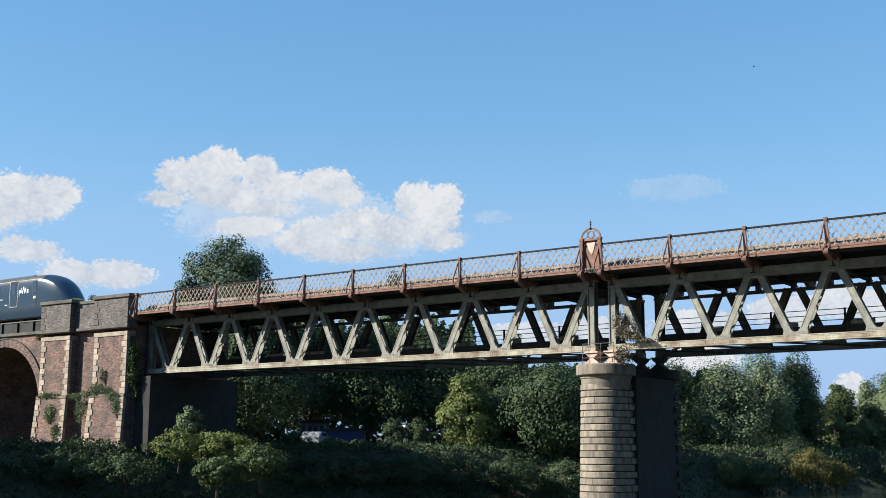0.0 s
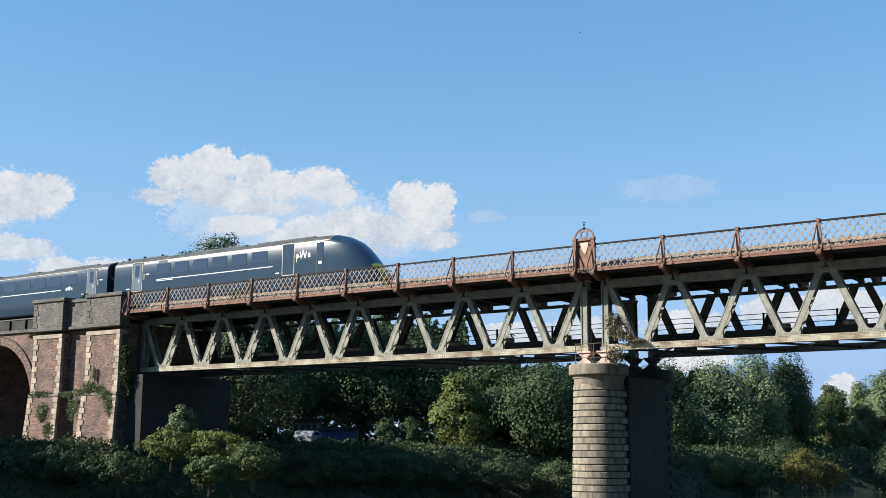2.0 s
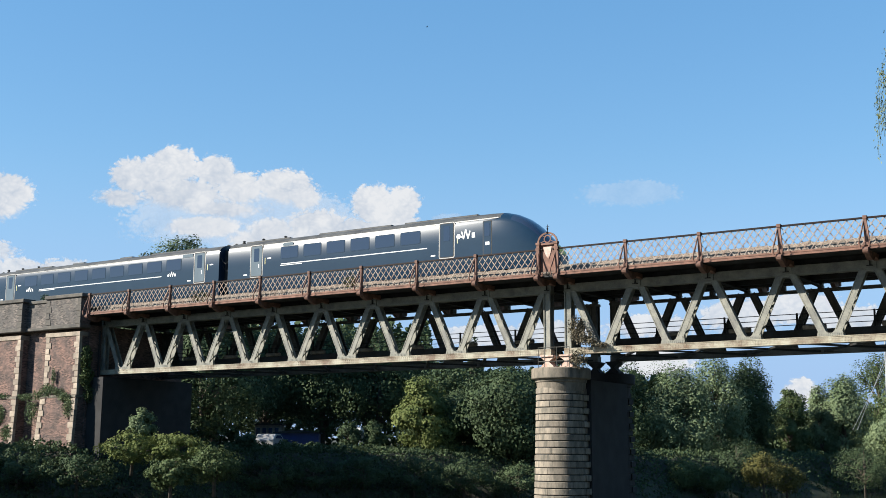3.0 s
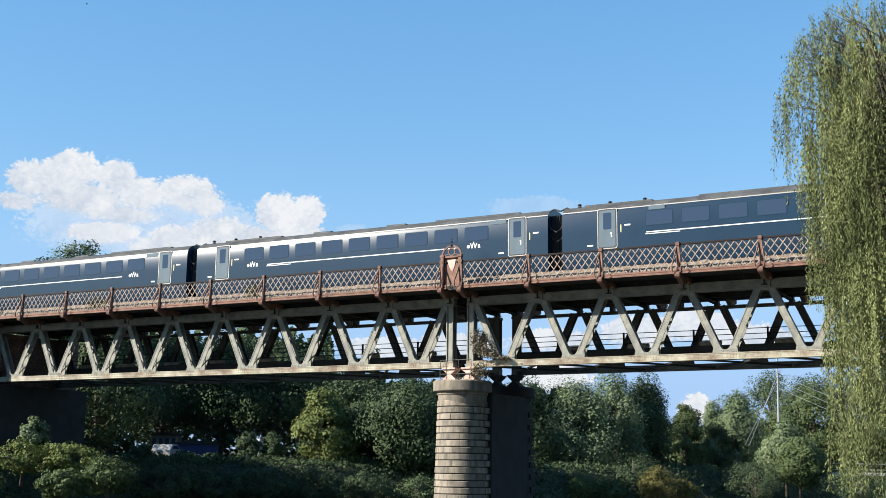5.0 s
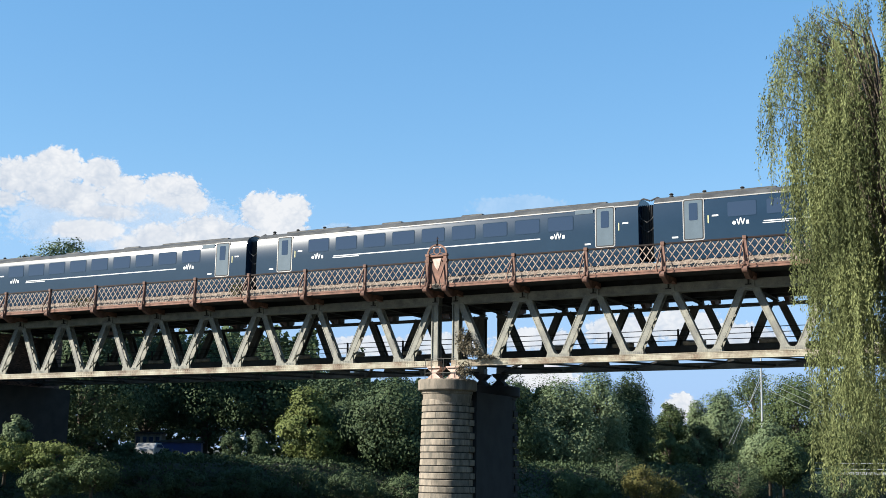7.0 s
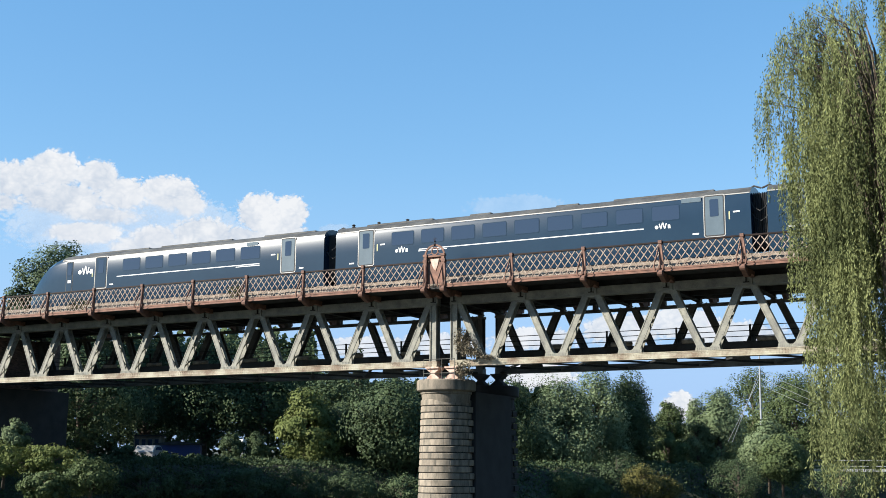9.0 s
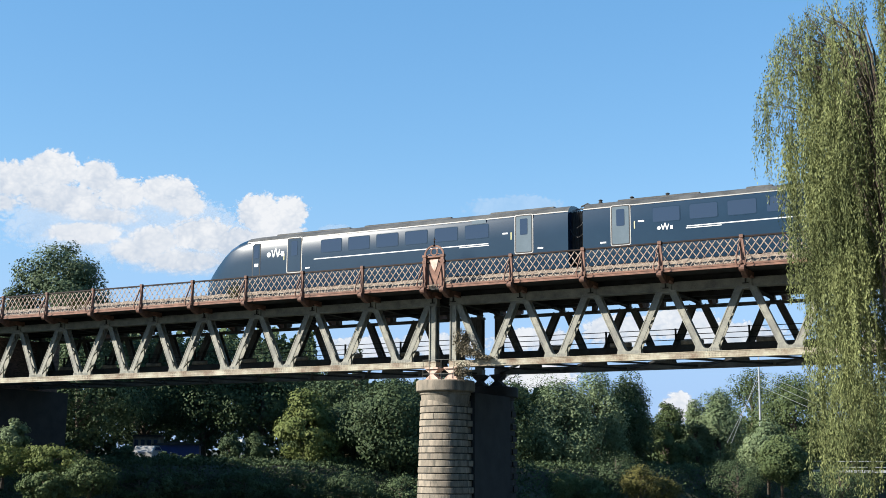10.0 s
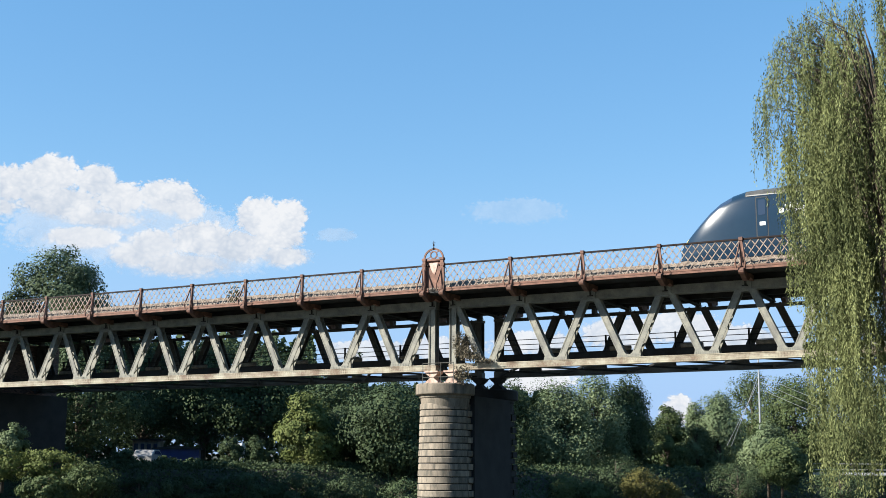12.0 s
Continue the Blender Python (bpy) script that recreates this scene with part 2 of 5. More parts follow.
def lathe(bm, prof, cx=0, cy=0, n=32, a0=0.0, a1=2 * math.pi):
    full = abs(a1 - a0 - 2 * math.pi) < 1e-6
    m = n if full else n + 1
    rings = [[bm.verts.new((cx + r * math.cos(a0 + (a1 - a0) * k / n), cy + r * math.sin(a0 + (a1 - a0) * k / n), z)) for k in range(m)] for r, z in prof]
    for a, b in zip(rings, rings[1:]):
        for k in range(n):
            bm.faces.new((a[k], a[(k + 1) % m], b[(k + 1) % m], b[k]))
    bm.faces.new(rings[0][::-1]), bm.faces.new(rings[-1])


def plate(bm, outline, y0, y1):
    """An outline in x, z, given thickness along y."""
    a = [bm.verts.new((x, y0, z)) for x, z in outline]
    b = [bm.verts.new((x, y1, z)) for x, z in outline]
    bm.faces.new(a), bm.faces.new(b[::-1])
    for i in range(len(a)):
        j = (i + 1) % len(a)
        bm.faces.new((a[j], a[i], b[i], b[j]))


def mesh_of(name, bm, mat, smooth=False, bevel=0.0):
    if bevel:
        bmesh.ops.bevel(bm, geom=bm.edges[:], offset=bevel, segments=1, affect="EDGES")
    bmesh.ops.recalc_face_normals(bm, faces=bm.faces[:])
    me = bpy.data.meshes.new(name)
    bm.to_mesh(me)
    bm.free()
    me.materials.append(mat)
    if smooth:
        me.shade_smooth()
    return me


def part(name, bm, mat, parent=None, label="", smooth=False, bevel=0.0):
    me = bm if isinstance(bm, bpy.types.Mesh) else mesh_of(name, bm, mat, smooth, bevel)
    ob = new(name, me)
    ob.parent = parent
    return tagged(ob, label)


def thing(name, label, category, group="", kind="", m=None):
    ob = tagged(new(name), label, category, group, kind)
    ob.matrix_world = m or Matrix()
    return ob


def quads_mesh(name, P, mat):
    """P: n x 4 x 3 corners of separate leaves."""
    n = len(P)
    me = bpy.data.meshes.new(name)
    me.vertices.add(4 * n), me.loops.add(4 * n), me.polygons.add(n)
    me.vertices.foreach_set("co", np.ascontiguousarray(P, dtype=np.float32).ravel())
    me.loops.foreach_set("vertex_index", np.arange(4 * n, dtype=np.int32))
    me.polygons.foreach_set("loop_start", np.arange(0, 4 * n, 4, dtype=np.int32))
    me.update(calc_edges=True)
    me.materials.append(mat)
    return me


def leaves(rng, centres, size, droop=0.0, out=None):
    """Pointed leaf blades at the centres, turned at random, or roughly facing the way given by out."""
    n = len(centres)
    nor = rng.normal(size=(n, 3))
    if out is not None:
        nor = nor * 0.36 + out
    d = np.cross(nor, rng.normal(size=(n, 3)))
    d[:, 2] -= droop
    d /= np.linalg.norm(d, axis=1)[:, None]
    s = np.cross(d, nor)
    s /= np.linalg.norm(s, axis=1)[:, None]
    L = (size * rng.uniform(0.6, 1.3, n))[:, None]
    w = L * rng.uniform(0.24, 0.40, n)[:, None]
    return np.stack([centres - d * L * 0.5, centres + s * w, centres + d * L * 0.5, centres - s * w], axis=1)


# ---------------------------------------------------------------- ground and water
def bank_line(off):
    """Where the far bank meets the water, along the bridge, by the distance behind it."""
    return -24.0 + 0.42 * max(off, 0) + 0.10 * min(off, 0)


def ground_height(s, off):
    far = bank_line(off) - s                     # positive on the far bank
    near = s - (38.5 + 0.03 * off)               # positive on the eye's bank
    def step(x, a, b, lo, hi):
        k = min(max((x - a) / (b - a), 0), 1)
        return lo + (hi - lo) * k * k * (3 - 2 * k)
    if far > near:
        return step(far, -2, 4.6, -1.6, 4.0) + (0.012 * far if far > 6 else 0)
    return step(near, -3, 4, -1.6, 2.5)


def build_ground():
    ax = [-2600, -1200, -600, -320, -200, -150] + list(range(-120, 100, 3)) + [120, 160, 240, 480, 1200, 2600]
    ay = [-1500, -600, -250, -140] + list(range(-100, 160, 4)) + [180, 220, 300, 480, 900, 1600, 2800]
    bm = bmesh.new()
    g = [[bm.verts.new((x, y, ground_height(x, y) + (0.25 * noise.noise((x * 0.3, y * 0.3, 0)) if abs(x) < 130 else 0))) for y in ay] for x in ax]
    for i in range(len(ax) - 1):
        for j in range(len(ay) - 1):
            bm.faces.new((g[i][j], g[i + 1][j], g[i + 1][j + 1], g[i][j + 1]))
    ob = part("ground", bm, M_GROUND, None, "", True)
    ob.matrix_world = BR
    tagged(ob, "dark overgrown grass and earth of the river banks", "ground", kind="structure")
    bm = bmesh.new()
    v = [bm.verts.new(p) for p in ((-40, -1400, 0), (60, -1400, 0), (400, 1500, 0), (-40, 1500, 0))]
    bm.faces.new(v)
    ob = part("water", bm, M_WATER)
    ob.matrix_world = BR
    tagged(ob, "calm dark green river water", "river", kind="structure")


build_ground()

# ---------------------------------------------------------------- bridge
DT, FAR = 2.18, 8.18                  # the two girders' distances behind the near parapet
Z_BOT, Z_TOP = 9.59, 13.91            # underside of the bottom chord, top of the top chord
Z_DECK, Z_RAIL = 13.95, 14.6


def girder(x_first, label, paint, chord):
    """One span of a riveted truss on one side: x_first is its first end post."""
    g = thing("truss_girder", label, "bridge girder", "riveted girders of the bridge", "", BR)
    n = 9
    x_last = x_first + 2 * 2.0785 + (n - 1) * PITCH
    bm = bmesh.new()                  # bottom chord: two flange angles and a web
    box(bm, x_first - 0.25, x_last + 0.25, -0.26, 0.26, 0.0, 0.05)
    box(bm, x_first - 0.25, x_last + 0.25, -0.26, 0.26, 0.30, 0.345)
    box(bm, x_first - 0.25, x_last + 0.25, -0.235, 0.235, 0.05, 0.30)
    part("bottom_chord", bm, chord, g)
    if paint is M_GIRDER:
        bm = bmesh.new()
        for k in range(int((x_last - x_first) / 0.15)):
            for z in (0.105, 0.235):
                x = x_first + 0.1 + k * 0.15
                box(bm, x - 0.02, x + 0.02, -0.262, -0.234, z - 0.02, z + 0.02)
        tagged(part("rivet", bm, chord, g), kind="stuff")
    if paint is M_GIRDER:
        bm = bmesh.new()
        box(bm, x_first - 0.25, x_last + 0.25, -0.20, 0.20, 3.58, 3.955)
        part("top_chord", bm, paint, g)
        bm = bmesh.new()
        box(bm, x_first - 0.25, x_last + 0.25, -0.27, 0.27, 3.957, 4.0)
        part("cover_plate", bm, paint, g)
        # added dark strip fills the shaded gap between chord and deck
        bm = bmesh.new()
        box(bm, x_first - 0.25, x_last + 0.25, 0.02, 0.16, 4.002, 4.32)
        part("dark_gap_fill", bm, M_DECK, g, "dark strip standing in for the shaded gap")
        bm = bmesh.new()
        box(bm, x_first - 0.25, x_last + 0.25, -0.28, 0.28, 3.53, 3.578)
        part("top_flange", bm, paint, g)
    else:
        bm = bmesh.new()
        box(bm, x_first - 0.25, x_last + 0.25, -0.28, 0.28, 3.44, 3.58)
        part("top_chord", bm, paint, g)
        for i in range(2 * n + 1):
            bm = bmesh.new()
            x = x_first + i * PITCH / 2
            box(bm, x - 0.12, x + 0.12, -0.2, 0.2, 3.58, 4.32)
            part("stool", bm, paint, g)
    diag = {}
    for lean in (1, -1):
        bm = bmesh.new()
        a, b = Vector((-lean * 1.76, 0, 3.56)), Vector((-lean * 0.30, 0, 0.36))
        for y in (-0.20, 0.17):       # two flats with flanges
            bar(bm, a + Vector((0, y, 0)), b + Vector((0, y, 0)), 0.03, 0.36, (1, 0, 0.01))
        for y in (-0.222, 0.190):
            for k in (-0.155, 0.155):
                o = Vector((0.9, 0, 0.42 * lean)) * k
                bar(bm, a + o + Vector((0, y, 0)), b + o + Vector((0, y, 0)), 0.026, 0.05, (1, 0, 0.01))
        for k in range(6):            # lacing between the flats
            p, q = a.lerp(b, k / 6), a.lerp(b, (k + 1) / 6)
            y = 0.16 if k % 2 else -0.16
            bar(bm, p + Vector((0, y, 0)), q + Vector((0, -y, 0)), 0.08, 0.02, (1, 0, 0))
        for k in range(18):           # rivets
            p = a.lerp(b, (k + 0.5) / 18)
            for w in (-0.09, 0.09):
                c = p + Vector((0.9, 0, 0.42 * lean)) * w + Vector((0, -0.225, 0))
                box(bm, c.x - 0.017, c.x + 0.017, c.y, c.y + 0.03, c.z - 0.017, c.z + 0.017)
        diag[lean] = mesh_of("diagonal", bm, paint)
    gus = bmesh.new()
    for y in (-0.245, 0.225):
        plate(gus, [(-0.66, 0.348), (0.66, 0.348), (0.56, 0.70), (0.34, 0.70), (0.10, 0.50), (-0.10, 0.50), (-0.34, 0.70), (-0.56, 0.70)], y, y + 0.02)
    for k in range(-5, 6):
        for z in (0.38, 0.46):
            box(gus, k * 0.11 - 0.018, k * 0.11 + 0.018, -0.266, -0.24, z - 0.018, z + 0.018)
    gus = mesh_of("gusset_plate", gus, paint)
    top = bmesh.new()
    for y in (-0.225, 0.205):
        plate(top, [(-0.62, 3.56), (0.62, 3.56), (0.46, 3.32), (0.16, 3.42), (-0.16, 3.42), (-0.46, 3.32)], y, y + 0.02)
    top = mesh_of("top_gusset", top, paint)
    for i in range(n):
        x = x_first + 2.0785 + i * PITCH
        for lean in (1, -1):
            part("diagonal", diag[lean], None, g).location = (x, 0, 0)
        part("gusset_plate", gus, None, g).location = (x, 0, 0)
        if i:
            part("top_gusset", top, None, g).location = (x - PITCH / 2, 0, 0)
    for x in (x_first, x_last):
        bm = bmesh.new()
        box(bm, x - 0.24, x + 0.24, -0.19, -0.16, 0.30, 3.6)
        box(bm, x - 0.24, x + 0.24, 0.16, 0.19, 0.30, 3.6)
        box(bm, x - 0.03, x + 0.03, -0.16, 0.16, 0.30, 3.6)
        for k in (-0.21, 0.15):
            box(bm, x + k, x + k + 0.06, -0.25, -0.19, 0.30, 3.6)
        for k in range(24):
            for w in (-0.12, 0.12):
                box(bm, x + w - 0.017, x + w + 0.017, -0.215, -0.18, 0.45 + k * 0.13, 0.485 + k * 0.13)
        part("end_post", bm, paint, g)
    for i in range(2 * n + 1):        # web stiffeners on the top chord
        if i % 2 == 0 and 0 < i < 2 * n and paint is M_GIRDER:
            bm = bmesh.new()
            x = x_first + i * PITCH / 2 + 0.28
            box(bm, x - 0.03, x + 0.03, -0.26, -0.2, 3.58, 4.18)
            part("stiffener", bm, paint, g)
    return g


X1, X2 = -28.43, 10.32
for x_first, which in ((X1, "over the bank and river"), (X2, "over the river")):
    # far girders differ only by shade, put into their paint
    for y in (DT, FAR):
        g = girder(x_first, ("cream painted" if y == DT else "shade-darkened") + " riveted steel truss girder " + which, *((M_GIRDER, M_CHORD) if y == DT else (M_FAR, M_FAR)))
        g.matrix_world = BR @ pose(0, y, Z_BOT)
X_END1, X_END2 = X1 + 2 * 2.0785 + 8 * PITCH, X2 + 2 * 2.0785 + 8 * PITCH


def build_deck():
    dk = thing("bridge_deck", "dark steel bridge deck with ballast and two tracks", "bridge deck", "", "", BR)
    bm = bmesh.new()
    box(bm, -28.3, X_END2 + 0.5, 0.95, 9.4, 13.93, 14.12)
    part("deck_plate", bm, M_DECK, dk)
    bm = bmesh.new()
    box(bm, -28.3, X_END2 + 0.5, 0.04, 0.95, 13.76, 13.82)
    box(bm, -28.3, X_END2 + 0.5, 9.4, 10.3, 13.76, 13.82)
    box(bm, -28.3, X_END2 + 0.5, 0.90, 0.945, 13.82, 14.1)
    part("footway_plate", bm, M_DECK, dk)
    bm = bmesh.new()
    x = -70.0
    v0 = [(1.2, 14.12), (2.2, 14.42), (8.2, 14.42), (9.2, 14.12)]
    a = [bm.verts.new((x, y, z)) for y, z in v0]
    b = [bm.verts.new((X_END2 + 30, y, z)) for y, z in v0]
    bm.faces.new(a), bm.faces.new(b[::-1])
    for i in range(4):
        bm.faces.new((a[i], a[(i + 1) % 4], b[(i + 1) % 4], b[i]))
    part("ballast", bm, M_BALLAST, dk)
    prof = [(0.96, 14.10), (1.25, 14.45), (1.6, 14.66), (2.0, 14.72), (2.35, 14.60), (2.7, 14.43)]
    for y_of in (lambda y: y, lambda y: 10.35 - y):
        bm = bmesh.new()
        rows = []
        for i in range(330):
            x = -28.2 + i * 0.24
            rows.append([bm.verts.new((x, y_of(y + 0.06 * noise.noise((x * 3, y * 3, 1))), z + (0.09 * noise.noise((x * 2.3, y * 4, 5)) + 0.05 * noise.noise((x * 7, y * 7, 9)) if k else 0))) for k, (y, z) in enumerate(prof)])
        for p, q in zip(rows, rows[1:]):
            for k in range(len(prof) - 1):
                bm.faces.new((p[k], p[k + 1], q[k + 1], q[k]))
        part("ballast_shoulder", bm, M_RUBBLE, dk, "pale stone ballast heaped behind the parapet")
    for c in (3.45, 6.90):
        for o in (-0.72, 0.72):
            bm = bmesh.new()
            box(bm, -70, X_END2 + 30, c + o - 0.035, c + o + 0.035, 14.53, 14.6)
            box(bm, -70, X_END2 + 30, c + o - 0.07, c + o + 0.07, 14.42, 14.45)
            box(bm, -70, X_END2 + 30, c + o - 0.012, c + o + 0.012, 14.45, 14.53)
            part("rail", bm, M_RAIL, dk)
    cb = bmesh.new()
    box(cb, -0.15, 0.15, DT - 0.3, FAR + 0.3, 13.28, 13.32)
    box(cb, -0.02, 0.02, DT - 0.3, FAR + 0.3, 13.32, 13.90)
    box(cb, -0.15, 0.15, DT - 0.3, FAR + 0.3, 13.88, 13.925)
    cb = mesh_of("cross_beam", cb, M_DECK)
    lb = bmesh.new()
    for y0, y1 in ((DT, FAR), (FAR, DT)):
        bar(lb, (0, y0, 9.7), (PITCH, y1, 9.7), 0.14, 0.10)
    lb = mesh_of("lateral_bracing", lb, M_DECK)
    for x_first in (X1, X2):
        for i in range(10):
            part("cross_beam", cb, None, dk).location = (x_first + i * PITCH, 0, 0)
        for i in range(9):
            part("lateral_bracing", lb, None, dk).location = (x_first + i * PITCH, 0, 0)
    for y in (2.9, 4.0, 6.3, 7.4):
        bm = bmesh.new()
        box(bm, -28.3, X_END2, y - 0.12, y + 0.12, 13.4, 13.9)
        part("rail_bearer", bm, M_DECK, dk)
    # inspection walkway between the girders
    wk = thing("inspection_walkway", "dark steel inspection walkway with a thin railing", "walkway", "", "", BR)
    for x_first, x_last in ((X1, X_END1), (X2, X_END2)):
        bm = bmesh.new()
        box(bm, x_first + 0.4, x_last - 0.4, 6.9, 7.8, 10.42, 10.50)
        box(bm, x_first + 0.4, x_last - 0.4, 6.9, 7.0, 10.26, 10.84)
        part("walkway_floor", bm, M_DECK, wk)
        for z in (11.2, 11.5, 11.8):
            bm = bmesh.new()
            tube(bm, [(x_first + 0.4, 7.75, z), (x_last - 0.4, 7.75, z)], 0.022, 6)
            part("walkway_rail", bm, M_DECK, wk)
        pb = bmesh.new()
        box(pb, -0.045, 0.045, 7.7, 7.8, 10.5, 11.85)
        pb = mesh_of("walkway_post", pb, M_DECK)
        for i in range(9):
            part("walkway_post", pb, None, wk).location = (x_first + 2.9 + i * PITCH, 0, 0)
        sl = bmesh.new()
        tube(sl, [(-0.62, 6.86, 10.95), (0.62, 6.86, 10.95)], 0.13, 10)
        sl = mesh_of("lagging_sleeve", sl, M_STONE, True)
        for i in range(9):
            part("lagging_sleeve", sl, None, wk, "pale lagged pipe sleeve").location = (x_first + 4.1 + i * PITCH, 0, 0)


build_deck()


def post_mesh():
    """A parapet post: slim cast upright over a scrolled bracket."""
    bm = bmesh.new()
    box(bm, -0.075, 0.075, -0.10, 0.06, 14.0, 15.34)
    box(bm, -0.10, 0.10, -0.13, 0.08, 15.24, 15.42)
    box(bm, -0.115, 0.115, -0.14, 0.08, 13.95, 14.12)
    return mesh_of("post", bm, M_RUST, bevel=0.012)


def foot_mesh(side):
    """The curved stay at the post's foot."""
    bm = bmesh.new()
    pts = [(side * 0.07, -0.08, 15.15), (side * 0.13, -0.20, 14.75), (side * 0.20, -0.32, 14.35), (side * 0.25, -0.40, 14.05), (side * 0.20, -0.38, 13.82)]
    tube(bm, pts, [0.035, 0.042, 0.050, 0.055, 0.045], 6)
    return mesh_of("stay", bm, M_RUST)


def bracket_mesh():
    """The curved cantilever below the footway."""
    bm = bmesh.new()
    top, low = [], []
    for k in range(9):
        y = -0.16 + (DT - 0.1) * k / 8
        u = k / 8
        low.append((y, 13.72 - 0.30 * math.sin(math.pi * min(u * 1.6, 1)) ** 0.8 - 0.20 * u))
        top.append((y, 13.90 if u < 0.5 else 13.80))
    for x in (-0.10, 0.07):
        a = [bm.verts.new((x, y, z)) for y, z in low + top[::-1]]
        b = [bm.verts.new((x + 0.03, y, z)) for y, z in low + top[::-1]]
        bm.faces.new(a), bm.faces.new(b[::-1])
        for i in range(len(a)):
            j = (i + 1) % len(a)
            bm.faces.new((a[i], a[j], b[j], b[i]))
    for (y0, z0), (y1, z1) in zip(low, low[1:]):
        bar(bm, (0, y0, z0), (0, y1, z1), 0.24, 0.03)
    lathe_ring = [( -0.16 + 0.17 * math.cos(a), 13.72 + 0.17 * math.sin(a)) for a in np.linspace(0, 2 * math.pi, 13)[:-1]]
    a = [bm.verts.new((-0.13, y, z)) for y, z in lathe_ring]
    b = [bm.verts.new((0.13, y, z)) for y, z in lathe_ring]
    bm.faces.new(a), bm.faces.new(b[::-1])
    for i in range(12):
        bm.faces.new((a[i], a[(i + 1) % 12], b[(i + 1) % 12], b[i]))
    return mesh_of("bracket", bm, M_RUST)


def lattice_mesh(width):
    """Flat bars crossing between the rails of one bay."""
    bm = bmesh.new()
    z0, z1 = 14.02, 15.27
    h = z1 - z0
    run = 0.95
    n = int((width + run) / 0.40)
    for lean, y in ((1, -0.02), (-1, 0.02)):
        for k in range(-1, n + 2):
            x = k * 0.40 - run
            a, b = (x, z0), (x + run, z1)
            lo, hi = max(0, (0 - x) / run), min(1, (width - x) / run)
            if hi - lo < 0.05:
                continue
            p, q = (x + run * lo, z0 + h * lo), (x + run * hi, z0 + h * hi)
            if lean < 0:
                p, q = (width - p[0], p[1]), (width - q[0], q[1])
            bar(bm, (p[0], y, p[1]), (q[0], y, q[1]), 0.012, 0.046, (1, 0, 0))
    return mesh_of("lattice_panel", bm, M_LATTICE)


def parapet(y, flip, xs, label):
    pr = thing("parapet", label, "parapet", "iron parapets of the bridge", "", BR @ (pose(0, y, 0) if not flip else pose(0, y, 0) @ Matrix.Diagonal((1, -1, 1, 1))))
    P, F, Bk = post_mesh(), (foot_mesh(-1), foot_mesh(1)), bracket_mesh()
    lats = {}
    for x0, x1 in zip(xs, xs[1:]):
        w = round(x1 - x0 - 0.16, 3)
        if w not in lats:
            lats[w] = lattice_mesh(w)
        part("lattice_panel", lats[w], None, pr, "worn pink crossed flat bars").location = (x0 + 0.08, 0, 0)
    for i, x in enumerate(xs):
        post = part("post", P, None, pr)
        post.location.x = x
        part("stay", F[0], None, post), part("stay", F[1], None, post)
        part("bracket", Bk, None, pr).location.x = x
    bm = bmesh.new()
    box(bm, xs[0] - 0.3, xs[-1] + 0.3, -0.055, 0.055, 15.27, 15.36)
    part("top_rail", bm, M_RAIL, pr, "dark handrail", bevel=0.01)
    bm = bmesh.new()
    box(bm, xs[0] - 0.3, xs[-1] + 0.3, -0.05, 0.04, 13.93, 14.02)
    box(bm, xs[0] - 0.3, xs[-1] + 0.3, -0.03, 0.02, 13.85, 13.93)
    box(bm, xs[0] - 0.3, xs[-1] + 0.3, -0.08, 0.04, 13.80, 13.85)
    part("fascia_beam", bm, M_RUST, pr)
    return pr


SPAN1_POSTS = [-27.84 + PITCH * i for i in range(9)] + [9.50]
SPAN2_POSTS = [10.72] + [14.835 + PITCH * i for i in range(9)]
for y, flip in ((0, False), (10.35, True)):
    for xs in (SPAN1_POSTS, SPAN2_POSTS):
        parapet(y, flip, xs, "rust red iron parapet with a crossed lattice")


